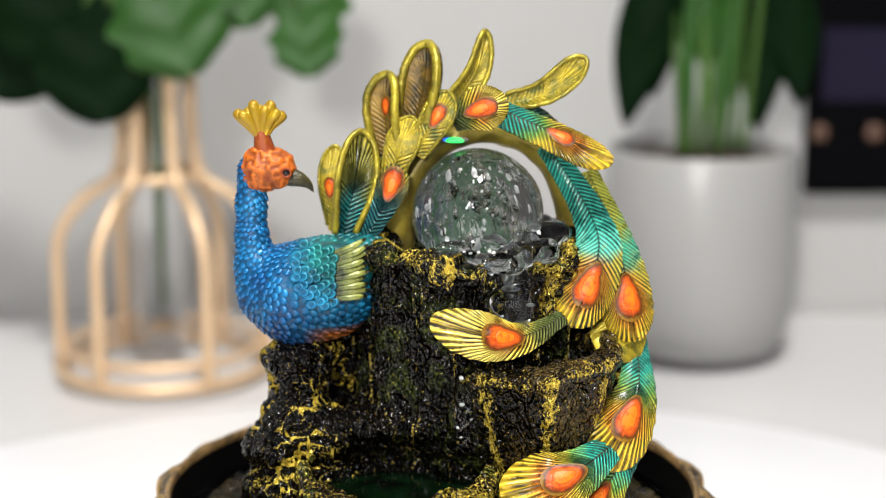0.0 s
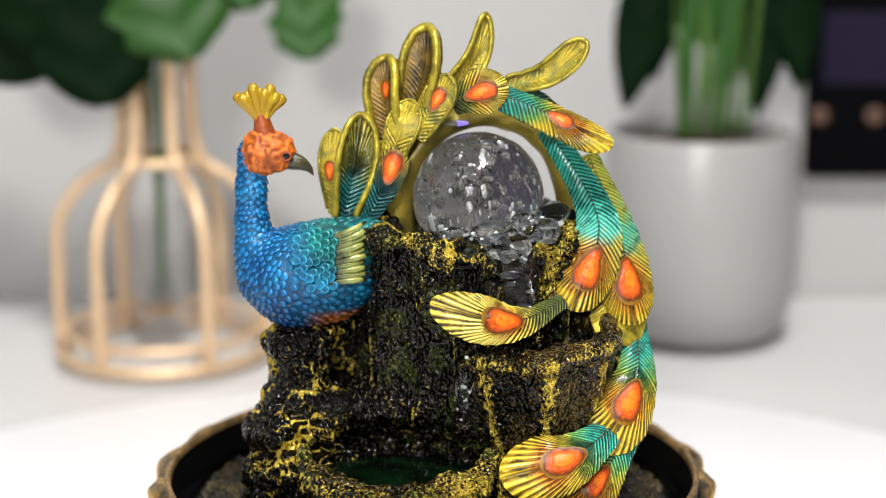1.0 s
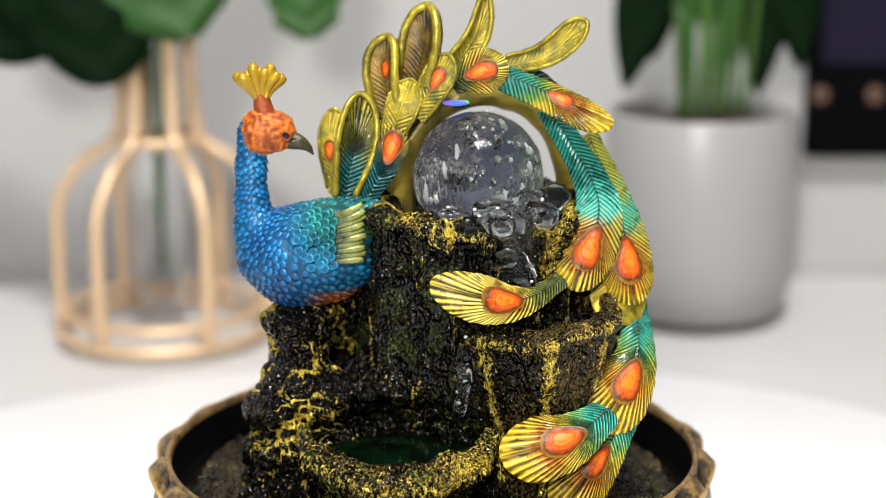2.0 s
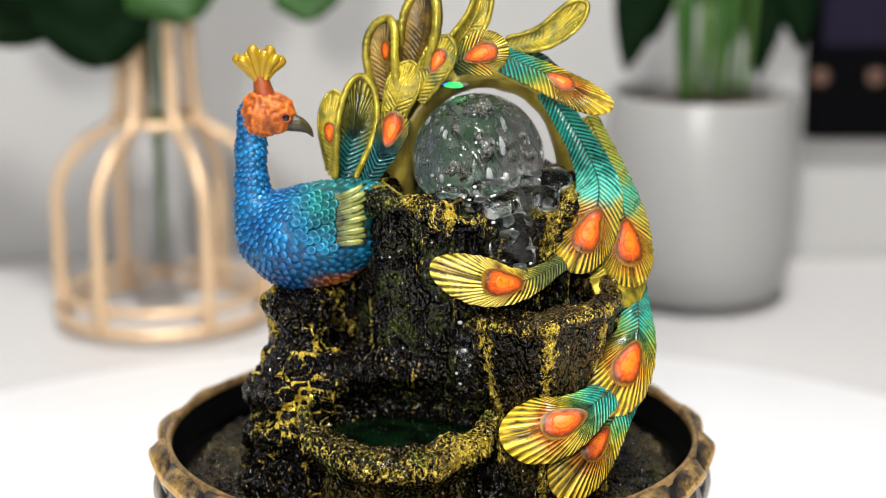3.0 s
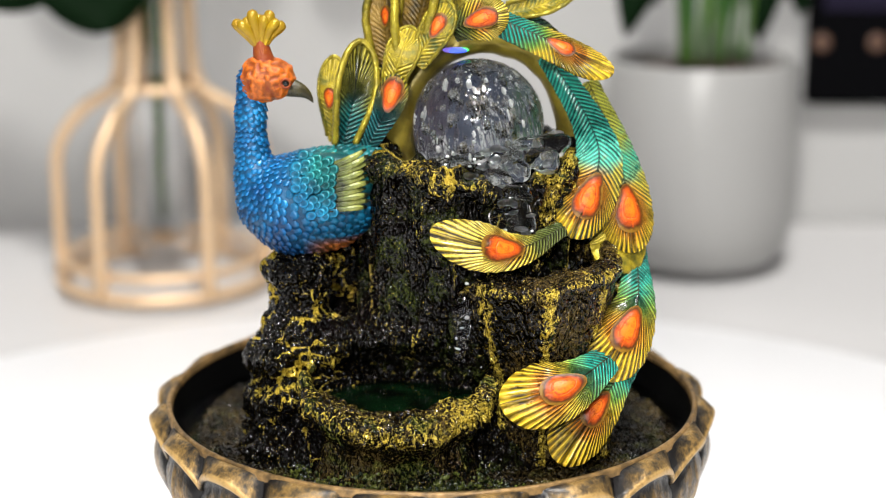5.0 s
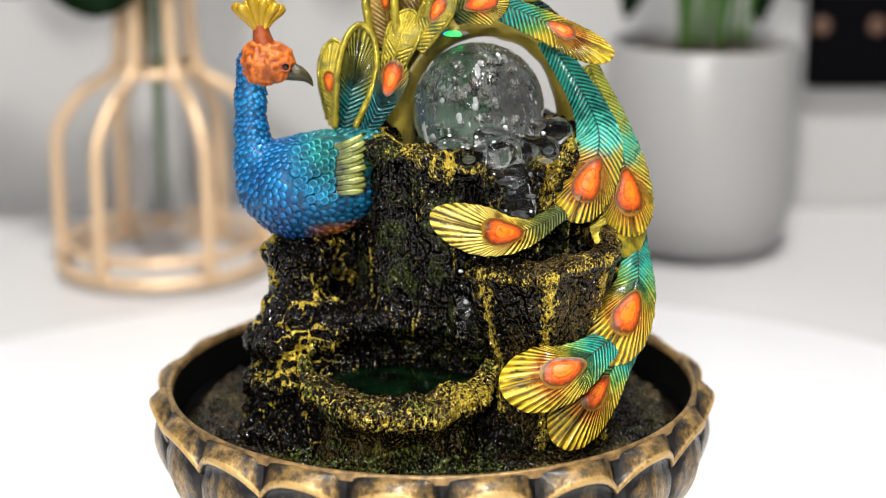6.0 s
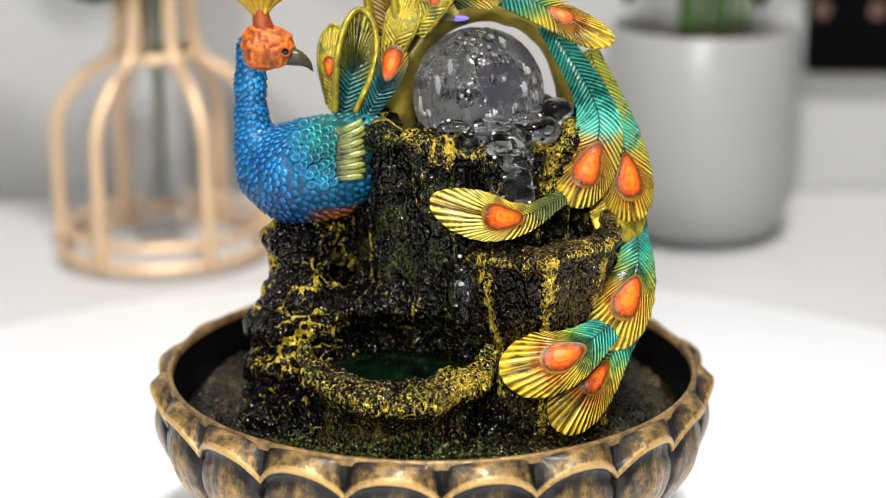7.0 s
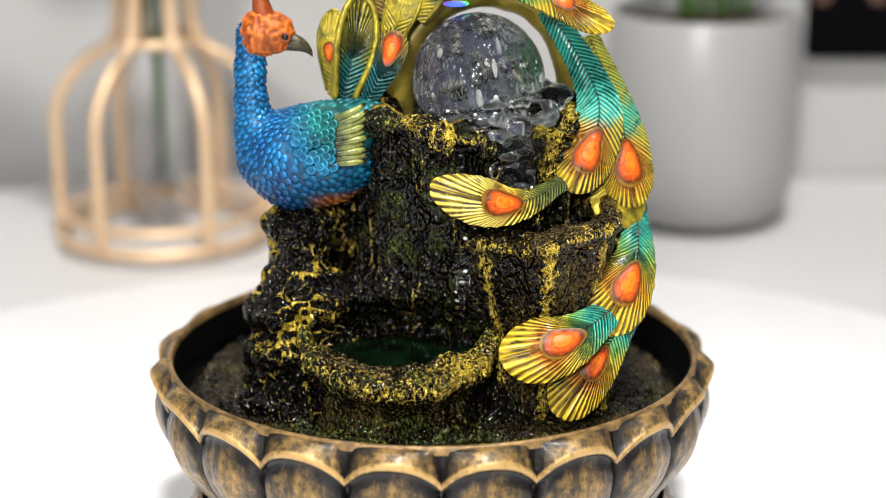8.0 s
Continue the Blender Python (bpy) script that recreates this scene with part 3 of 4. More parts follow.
def cup_gild(v):
    x, y = v[:, 0] - 3.65, v[:, 1] + 2.75
    th = np.arctan2(y, x)
    down = cup_top(x, y) - v[:, 2]
    rim = bell(down - 0.18, 0.16) * bell(np.hypot(x, y) - 2.75, 0.35)
    rib = np.clip((np.abs(np.sin(th * 3.5 + 0.4)) - 0.90) / 0.1, 0, 1) * np.clip(down * 2, 0, 1)
    return 0.42 * rim + 0.62 * rib


def basin_top(x, y):
    th = np.degrees(np.arctan2(y, x))
    return 9.62 + 0.26 * y - 1.1 * np.clip(y - 0.6, 0, 1.2) * (1 / (1 + np.exp(-(x + 1.4) * 3))) + 0.07 * np.sin(np.radians(th) * 5 + 1) + 0.25 * bell(th + 38, 16) - 0.03 * x


def basin_form(p):
    x, y, z = (p[..., 0] + 1.2), (p[..., 1] + 4.5), p[..., 2]
    th = np.degrees(np.arctan2(y, x))
    top = basin_top(x, y)
    spout = bell(th + 36, 17)
    rad = np.hypot(x / 1.12, y)
    r = 3.02 + 0.09 * np.sin(np.radians(th) * 5 + 2) + 0.05 * np.sin(np.radians(th) * 11) + 0.25 * spout - 0.75 * np.clip(top - 0.55 - z, 0, 1.1) + 0.45 * np.clip(7.3 - z, 0, 1.5)
    d = smax((rad - r) * 0.85, z - top, 0.32)
    d = smax(d, 5.9 - z, 0.1)
    d = d + 0.07 * vnoise(p, 1.6) + 0.05 * vnoise(p, 3.1)
    return smax(d, -smax(np.hypot(x / 3.0, (y - 0.50) / 2.30) * 2.4 - 2.4, 7.6 - z, 0.3), 0.22)


def basin_gild(v):
    x, y = v[:, 0] + 1.2, v[:, 1] + 4.5
    down = basin_top(x, y) - v[:, 2]
    out = np.hypot(x / 1.12, y)
    return 0.48 * bell(out - 3.05, 0.30) * bell(down - 0.35, 0.30) + 0.25 * bell(out - 2.6, 0.5) * bell(down - 0.05, 0.25) + 0.30 * bell(np.degrees(np.arctan2(y, x)) + 36, 18) * bell(down - 0.1, 0.5) + 0.45 * np.clip(y + 0.3, 0, 1) * bell(down - 0.1, 0.35) * (x < -1)


def rock_form(p):
    d = None
    for cx, cy, cz, rx, ry, rz in ((-4.75, -1.2, 12.65, 1.05, 1.2, 0.62), (-4.65, -1.3, 11.7, 0.85, 1.0, 0.9), (-4.85, -1.6, 10.6, 1.15, 1.3, 0.85), (-5.1, -1.8, 9.5, 1.35, 1.5, 0.95),
                                   (-4.85, -2.0, 8.0, 1.75, 2.0, 1.3), (-4.4, -2.2, 6.6, 2.4, 2.4, 1.2), (-3.7, -2.2, 10.0, 1.3, 1.0, 0.75), (-2.3, -2.2, 10.2, 1.6, 0.9, 0.7), (-0.4, -2.9, 10.0, 1.8, 0.9, 0.7),
                                   (-2.6, 1.2, 10.4, 1.8, 1.2, 3.4), (-3.3, 0.6, 12.6, 1.4, 1.0, 1.3), (-2.0, -0.6, 7.8, 3.0, 2.6, 2.0), (1.5, 2.0, 8.5, 4.2, 3.6, 4.5), (4.9, 0.9, 12.8, 1.6, 0.9, 2.2)):
        q = np.sqrt(((p[..., 0] - cx) / rx) ** 2 + ((p[..., 1] - cy) / ry) ** 2 + ((p[..., 2] - cz) / rz) ** 2)
        e = (q - 1) * min(rx, ry, rz)
        d = e if d is None else smin(d, e, 0.40)
    d = d + 0.16 * vnoise(p, 1.1) + 0.09 * vnoise(p, 2.6)
    d = smax(d, -cave(p), 0.3)
    return smax(d, 6.0 - p[..., 2], 0.1)


def rock_gild(v):
    web = (1 - 2 * np.abs(vnoise(v * np.array([1, 1, 1.5]) + 5.0, 2.9))) * np.clip(0.75 + 0.9 * vnoise(v, 0.9), 0, 1.1)
    lit = np.clip((v[:, 0] + 2.2) / -2.0, 0.1, 1) * np.clip((v[:, 2] - 7.8) / 1.5, 0, 1) * (v[:, 1] < 0.4)
    return 1.0 * np.clip((web - 0.40) / 0.4, 0, 1) * lit


part("tree_stump", bark_skin(stump_form, (-4, -5.2, 5.9), (7, 5.2, 17.8), 0.060, BARK, stump_gild, 0.22, 0.09, 0.16, 0.74), fountain, "black and gold bark stump with hollow top")
part("stump_cup", bark_skin(cup_form, (0.5, -6.2, 5.9), (6.9, 0.4, 14.2), 0.060, CUP_BARK, cup_gild, 0.09, 0.06, 0.2, 0.80), fountain, "black and gold bark cup with smooth thick rim")
part("basin", bark_skin(basin_form, (-5.6, -9, 5.8), (3.2, -1.0, 11.2), 0.070, BASIN_BARK, basin_gild, 0.06, 0.08, 0.9, 0.78), fountain, "mossy bark basin with broad olive gold rim")
part("rock", bark_skin(rock_form, (-7.5, -5, 5.9), (6, 6, 14.8), 0.070, ROCK, rock_gild, 0.17, 0.10, 1.0, 0.68), fountain, "jagged black rock with gold edges")
part("basin_water", ([(-0.012 + 0.0310 * math.cos(a), -0.0400 + 0.0248 * math.sin(a), 0.0868) for a in np.linspace(0, 2 * math.pi, 48, False)], [tuple(range(48))], POND), fountain, "dark green water in the basin")
part("cup_water", ([(0.0375 + 0.0205 * math.cos(a), -0.024 + 0.0175 * math.sin(a), 0.1240) for a in np.linspace(0, 2 * math.pi, 40, False)], [tuple(range(40))], POND), fountain, "dark water in the bark cup")

# arch over the ball
ang = np.linspace(-0.35, math.pi + 0.3, 60)
path = np.stack([1.95 + 3.2 * np.cos(ang), 1.0 + 0 * ang, 16.9 + 3.62 * np.sin(ang)], 1)
v, f, _ = tube(path, 0.50 + 0.10 * np.sin(ang * 5) * 0.3 + 0.12 * np.cos(ang) ** 2, ARCH_PAINT, 20, 1.5)
v = np.array(v)
v = v + 0.05 * vnoise(v, 2.2)[:, None]
part("arch", (v * CM, f, ARCH_PAINT), fountain, "olive gold painted arch behind the ball")


# ---- feathers ----
def feather(name, pts, width, mat, facing=(0, -1, 0.25), cup=0.12, stalk=0.4, peak=0.74, thick=0.10, fan_root=0.45, dense=6.0, deep=0.013, label="", spot=0.0, spot_size=0.0, tip=1.0, parent=None, rim=0.0):
    """A modelled feather: a domed (cup > 0) or hollow (cup < 0) blade with barbs, a midrib, thickness and a painted eye spot."""
    nu, nv = (130, 51) if width > 0.6 else (50, 13)
    line = spline(pts, nu)
    tan = np.gradient(line, axis=0)
    tan /= np.linalg.norm(tan, axis=1, keepdims=True)
    face = np.array(facing, float)
    front, back, uvs, barb = [], [], [], []
    rows = []
    length = np.concatenate([[0], np.cumsum(np.linalg.norm(np.diff(line, axis=0), axis=1))])
    root = length[-1] * fan_root
    per = 14.0
    for i in range(nu):
        u = i / (nu - 1)
        s = np.cross(tan[i], face)
        s /= np.linalg.norm(s)
        nrm = np.cross(s, tan[i])
        rise = stalk + (1 - stalk) * (3 * min(1, u / peak) ** 2 - 2 * min(1, u / peak) ** 3)
        w = width * rise * (math.sqrt(max(0.0, 1 - ((u - peak) / (1 - peak)) ** 2)) ** tip if u > peak else 1)
        w = max(w, 0.04)
        rows.append((line[i], s, nrm, w))
        for j in range(nv):
            v = 2 * j / (nv - 1) - 1
            lift = -cup * width * v * v * (w / width)
            across = abs(v) * w / 2
            lean = length[i] - across * 0.8 - root
            phase = per * math.atan2(across + 0.02, lean) / (math.pi / 2) if lean > 0 else per - lean * dense
            ridge = deep * math.sin(2 * math.pi * phase) * min(1, 6 * abs(v))
            mid = 0.025 * math.exp(-(v / 0.06) ** 2)
            ragged = 1 + 0.018 * math.sin(2 * math.pi * phase * 0.33)
            p = line[i] + s * v * w / 2 * ragged + nrm * (lift + ridge + mid)
            front.append(p)
            back.append(line[i] + s * v * w / 2 * 0.985 * ragged + nrm * (lift - thick * (1 - 0.6 * v ** 4)))
            uvs.append((u, (v + 1) / 2))
            barb.append((phase, abs(v)))
    n = nu * nv
    faces = grid_faces(nu, nv)
    faces += [tuple(n + k for k in q[::-1]) for q in grid_faces(nu, nv)]
    for i in range(nu - 1):
        for j, o in ((0, 0), (nv - 1, 1)):
            a, b = i * nv + j, (i + 1) * nv + j
            faces.append((a, b, n + b, n + a) if o == 0 else (b, a, n + a, n + b))
    for i, o in ((0, 0), (nu - 1, 1)):
        for j in range(nv - 1):
            a, b = i * nv + j, i * nv + j + 1
            faces.append((b, a, n + a, n + b) if o == 0 else (a, b, n + b, n + a))
    ob = part(name, data_mesh(name, np.array(front + back) * CM, faces, mat, uvs + uvs, True, barb + barb), parent or fountain, label)
    if rim:
        f3 = np.array(front).reshape(nu, nv, 3)
        edge = np.vstack([f3[8:nu - 1:5, 0], f3[nu - 1, 5:nv - 5:9], f3[nu - 2:8:-5, nv - 1]])
        edge = spline(edge, 90)
        rv, rf, _ = tube(edge * CM, np.full(90, rim * CM), RIM_GOLD, 10)
        part("feather_rim", (rv, rf, RIM_GOLD), ob, "smooth olive gold rim")
    if spot_size:
        line_p, s, nrm, w = rows[int(spot * (nu - 1))]
        t = np.cross(nrm, s)
        t = t if np.dot(t, tan[int(spot * (nu - 1))]) > 0 else -t
        mr, ma = 9, 28
        sv, suv = [], []
        for i in range(mr):
            q = i / (mr - 1)
            for j in range(ma):
                a = 2 * math.pi * j / ma
                grow = 0.95 * spot_size * (1 + 0.30 * max(0.0, -math.cos(a)) ** 3) * q
                dome = 0.09 * spot_size * (1 - q ** 2) - 0.05 * spot_size * math.exp(-((q - 0.78) / 0.09) ** 2) - 0.008
                across = grow * math.sin(a) * 0.66 * (1 + 0.22 * math.cos(a))
                fall = -cup * (2 * across / w) ** 2 * w
                sv.append(line_p + t * (grow * math.cos(a)) + s * across + nrm * (dome + 0.025 + fall))
                suv.append((q, j / ma))
        part("eye_spot", data_mesh("eye_spot", np.array(sv) * CM, grid_faces(mr, ma, True), SPOT, suv), ob, "glossy orange painted eye spot")
    return ob


UPRIGHT = "upright olive gold feather with hollow face"
feather("tail_feather", [(-3.52, 0.5, 16.86), (-3.66, 0.3, 18.55), (-3.46, 0.6, 19.95)], 0.92, OLIVE, (-0.3, -1, 0.2), 0.1, 0.55, 0.7, rim=0.07, label="olive gold feather with orange spot", spot=0.50, spot_size=0.36)
feather("tail_feather", [(-3.18, -0.5, 16.71), (-2.76, -0.4, 18.57), (-2.48, 0.0, 20.56)], 1.40, TEALO, (0.35, -1, 0.1), -0.16, 0.5, 0.6, rim=0.12, label="teal feather with olive gold rim")
feather("tail_feather", [(-1.45, 0.3, 19.7), (-1.62, 0.3, 21.19), (-1.54, 0.5, 22.53)], 1.30, SPOON, (-0.75, -1, 0.1), -0.24, 0.85, 0.6, thick=0.50, rim=0.15, label=UPRIGHT, spot=0.6, spot_size=0.34)
feather("tail_feather", [(-0.62, 0.3, 20.6), (-0.22, 0.3, 22.25), (-0.14, 0.6, 23.6)], 1.50, SPOON, (-0.75, -1, 0.1), -0.26, 0.85, 0.5, thick=0.55, rim=0.16, label=UPRIGHT)
feather("tail_feather", [(0.5, 0.5, 21.1), (1.52, 0.5, 22.55), (1.90, 0.8, 24.02)], 0.85, OLIVE, (0.7, -1, 0.5), -0.22, 1.1, 0.40, thick=0.30, rim=0.10, label=UPRIGHT)
feather("tail_feather", [(2.5, 0.5, 21.45), (4.07, 0.3, 21.90), (5.43, 0.3, 23.1)], 0.92, OLIVE, (0.3, -1, 0.75), -0.2, 0.7, 0.75, thick=0.16, rim=0.09, label="olive gold feather blade pointing sideways")
feather("tail_feather", [(-2.45, -0.9, 16.6), (-1.61, -1.2, 18.25), (-1.18, -1.0, 19.55)], 1.12, TEALF, (-0.1, -1, 0.2), 0.1, 0.5, 0.74, label="teal and gold feather with orange spot", spot=0.76, spot_size=0.60)
feather("tail_feather", [(-1.55, -0.3, 18.6), (-1.11, -0.5, 20.05), (-0.69, -0.2, 21.1)], 1.15, OLIVE, (-0.2, -1, 0.1), 0.1, 0.6, 0.6, rim=0.06, label="olive gold embossed feather")
feather("tail_feather", [(-0.60, -0.3, 19.8), (0.10, -0.6, 21.0), (0.60, -0.4, 22.0)], 1.1, OLIVE, (-0.2, -1, 0.15), 0.1, 0.7, 0.6, rim=0.07, label="olive gold feather with orange spot", spot=0.62, spot_size=0.45)
feather("tail_feather", [(0.70, -0.4, 21.0), (1.69, -1.2, 21.5), (2.66, -1.0, 21.75)], 1.62, FAN, (0.1, -1, 0.2), 0.1, 0.55, 0.55, label="rounded yellow feather with orange spot", spot=0.55, spot_size=0.58)
feather("tail_feather", [(2.35, -0.8, 21.45), (4.24, -1.2, 20.68), (6.28, -1.6, 19.72)], 1.34, PLUME, (0.25, -1, 0.9), 0.15, 0.85, 0.72, thick=0.22, label="teal feather with orange and gold tip", spot=0.58, spot_size=0.5)
for pts, wd in (([(-3.0, -0.2, 16.2), (-2.1, 0.0, 18.1), (-1.45, 0.2, 19.6)], 1.3), ([(-2.2, 0.2, 17.8), (-1.3, 0.4, 19.8), (-0.6, 0.5, 20.9)], 1.3), ([(-1.0, 0.6, 19.6), (0.5, 0.7, 21.0), (2.2, 0.8, 21.5)], 1.2), ([(2.0, 0.6, 21.4), (3.6, 0.5, 20.9), (5.2, 0.3, 19.3)], 1.1)):
    feather("tail_feather", pts, wd, TEALF, (-0.1, -1, 0.2), 0.1, 0.8, 0.75, label="dark teal feather packed behind the others")
DROOP = "long teal drooping feather with gold tip and orange spot"
feather("tail_feather", [(4.1, 0.1, 20.1), (5.58, -0.9, 17.75), (5.78, -1.8, 16.32), (4.83, -2.7, 14.12)], 1.95, PLUME_LONG, (0.0, -1, 0.35), 0.16, 0.44, 0.82, fan_root=0.66, deep=0.020, label=DROOP, spot=0.82, spot_size=0.80)
feather("tail_feather", [(5.55, 0.3, 19.1), (6.38, -0.7, 17.25), (6.78, -1.6, 15.7), (7.12, -2.2, 13.45)], 2.00, PLUME_EDGE, (0.25, -1, 0.35), 0.16, 0.46, 0.82, fan_root=0.66, deep=0.020, label=DROOP, spot=0.80, spot_size=0.80)
feather("tail_feather", [(4.6, -2.6, 14.5), (3.18, -4.3, 14.25), (1.83, -5.0, 14.45), (-0.03, -4.9, 14.95)], 1.70, FAN, (0.0, -1, 0.55), 0.16, 0.35, 0.70, deep=0.022, label="fanned yellow feather with orange spot over the cup", spot=0.56, spot_size=0.74)
feather("tail_feather", [(7.25, -1.1, 13.6), (7.18, -3.0, 12.07), (6.68, -3.8, 10.95), (5.84, -4.4, 9.55)], 2.22, PLUME, (0.15, -1, 0.35), 0.16, 0.40, 0.74, fan_root=0.42, deep=0.020, label="teal and gold feather with orange spot", spot=0.64, spot_size=0.80)
feather("tail_feather", [(6.5, -3.7, 10.4), (4.59, -5.7, 9.80), (2.30, -6.0, 9.22)], 2.25, PLUME, (0.0, -1, 0.6), 0.16, 0.45, 0.70, fan_root=0.32, deep=0.020, label="broad gold feather with orange spot above the water", spot=0.56, spot_size=0.80)
feather("tail_feather", [(6.95, -3.3, 10.0), (5.80, -4.8, 8.85), (4.30, -5.7, 7.0)], 1.95, PLUME, (0.2, -1, 0.5), 0.16, 0.55, 0.74, fan_root=0.4, deep=0.020, label="gold and teal feather dipping in the water", spot=0.58, spot_size=0.66)

feather("tail_feather", [(6.3, -1.2, 15.2), (6.6, -1.9, 13.8), (6.3, -2.5, 12.9)], 2.0, OLIVE, (0.1, -1, 0.3), 0.14, 0.8, 0.6, label="olive gold feather packed under the long ones")
stem = spline([(5.2, 0.9, 17.4), (6.0, -0.2, 15.4), (6.4, -1.2, 13.4), (6.4, -2.2, 11.0), (6.0, -3.2, 8.5), (5.6, -3.6, 6.4)], 50)
v, f, _ = tube(stem, np.full(50, 0.62) + 0.08 * np.sin(np.arange(50) * 0.7), OLIVE, 18)
v = np.array(v)
part("tail_stem", ((v + 0.08 * vnoise(v, 2.5)[:, None]) * CM, f, ROCK, [(0.5, 0.0)] * len(v)), fountain, "dark gold ridge under the drooping feathers")

# ---- peacock ----
BONES = [(-6.28, 19.37, 0.46), (-6.32, 18.16, 0.49), (-6.33, 16.95, 0.53), (-6.16, 15.94, 0.75), (-5.66, 15.10, 1.24), (-4.79, 14.92, 1.80), (-3.77, 15.15, 1.78), (-3.0, 15.5, 1.48), (-2.3, 15.9, 1.1)]
BODY_Y = -1.0


def body_form(p):
    d = None
    for (ax, az, ar), (bx, bz, br) in zip(BONES, BONES[1:]):
        a = np.array([ax, BODY_Y, az])
        ab = np.array([bx - ax, 0, bz - az])
        h = np.clip(((p - a) @ ab) / (ab @ ab), 0, 1)
        q = p - a - h[..., None] * ab
        q = q * np.array([1, 1.12, 1])
        e = np.linalg.norm(q, axis=-1) - (ar + (br - ar) * h)
        d = e if d is None else smin(d, e, 0.25)
    return d


bv, bq = skin(body_form, (-7.5, -3.2, 12.8), (-0.8, 1.2, 20), 0.09)
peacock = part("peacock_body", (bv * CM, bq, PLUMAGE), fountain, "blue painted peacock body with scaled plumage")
bn = normals_of(bv, bq)

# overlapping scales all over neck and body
# per scale point: 0 takes the painted crease shade, 1 the edge highlight
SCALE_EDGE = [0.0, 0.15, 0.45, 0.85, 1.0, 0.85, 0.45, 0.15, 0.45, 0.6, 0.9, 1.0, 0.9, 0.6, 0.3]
stations = spline([(b[0], BODY_Y, b[1]) for b in BONES], 120)
flow_all = np.gradient(stations, axis=0)
order = RNG.permutation(len(bv))
taken, chosen = {}, []
for i in order:
    p = bv[i]
    k = int(np.argmin(((stations - p) ** 2).sum(1)))
    size = 0.17 + 0.10 * min(1.0, max(0.0, (k - 35) / 40))
    cell = tuple((p / 0.2).astype(int))
    ok = True
    for dx in (-2, -1, 0, 1, 2):
        for dy in (-2, -1, 0, 1, 2):
            for dz in (-2, -1, 0, 1, 2):
                for q in taken.get((cell[0] + dx, cell[1] + dy, cell[2] + dz), ()):
                    if ((q - p) ** 2).sum() < (size * 0.92) ** 2:
                        ok = False
    if ok:
        taken.setdefault(cell, []).append(p)
        chosen.append((p, bn[i], flow_all[k], size))
sv, sf = [], []
for p, n, fl, size in chosen:
    t = fl - n * (fl @ n)
    if np.linalg.norm(t) < 1e-6:
        continue
    t /= np.linalg.norm(t)
    s = np.cross(n, t)
    base = len(sv)
    sv.append(p - t * size * 0.55 - n * 0.02)
    ring = [(-0.5, -0.25), (-0.62, 0.15), (-0.42, 0.55), (0.0, 0.74), (0.42, 0.55), (0.62, 0.15), (0.5, -0.25)]
    for a, b in ring:
        sv.append(p + s * a * size + t * b * size + n * (0.008 + 0.058 * (b + 0.3)))
    sv.append(p + t * 0.15 * size + n * 0.022)
    for k in range(6):
        sf.append((base + 8, base + 1 + k + 1, base + 1 + k))
    sf += [(base + 8, base + 1, base), (base + 8, base, base + 7)]
    # thin free edge
    for k in range(1, 7):
        sv.append(sv[base + k] - n * 0.05)
    for k in range(5):
        sf.append((base + 1 + k, base + 2 + k, base + 10 + k, base + 9 + k))
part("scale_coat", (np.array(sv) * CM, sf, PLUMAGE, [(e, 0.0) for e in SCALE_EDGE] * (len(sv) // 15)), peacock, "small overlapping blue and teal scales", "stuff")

# head, beak, eye, crest
hv, hq = skin(lambda p: smin(np.linalg.norm((p - np.array([-5.58, -1.0, 19.38])) / np.array([0.86, 0.70, 0.74]), axis=-1) * 0.74 - 0.74,
                             np.linalg.norm((p - np.array([-6.10, -1.0, 19.3])) / np.array([0.56, 0.58, 0.85]), axis=-1) * 0.6 - 0.6, 0.25) + 0.07 * np.abs(vnoise(p, 3.2)) + 0.05 * vnoise(p, 7.0) - 0.03, (-7.1, -2, 18.3), (-4.4, 0, 20.5), 0.05)
head = part("head", (hv * CM, hq, HEAD_PAINT), peacock, "rust orange painted head")
bp = spline([(-5.0, -1.05, 19.12), (-4.6, -1.1, 19.02), (-4.3, -1.12, 18.84), (-4.12, -1.12, 18.58)], 14)
v, f, _ = tube(bp * CM, np.array([0.34, 0.33, 0.32, 0.30, 0.28, 0.26, 0.23, 0.20, 0.17, 0.14, 0.11, 0.08, 0.05, 0.02]) * CM, BEAK_PAINT, 16, 0.85)
part("beak", (v, f, BEAK_PAINT), head, "dark olive curved beak")
part("eye", ball_mesh(np.array([-5.02, -1.58, 19.33]) * CM, np.array([0.115, 0.08, 0.105]) * CM, EYE_BLACK), head, "glossy black eye")
ring = np.stack([-5.02 + 0.165 * np.cos(np.linspace(0, 2 * math.pi, 25)), np.full(25, -1.59), 19.33 + 0.145 * np.sin(np.linspace(0, 2 * math.pi, 25))], 1)
v, f, _ = tube(ring * CM, np.full(25, 0.045 * CM), HEAD_PAINT, 8)
part("eye_ring", (v, f, HEAD_PAINT), head)
stalk = spline([(-5.75, -1.0, 19.8), (-5.86, -1.0, 20.3), (-5.92, -1.0, 20.8)], 12)
v, f, _ = tube(stalk * CM, np.linspace(0.42, 0.24, 12) * CM, HEAD_PAINT, 16)
part("crest_stalk", (v, f, HEAD_PAINT), head)
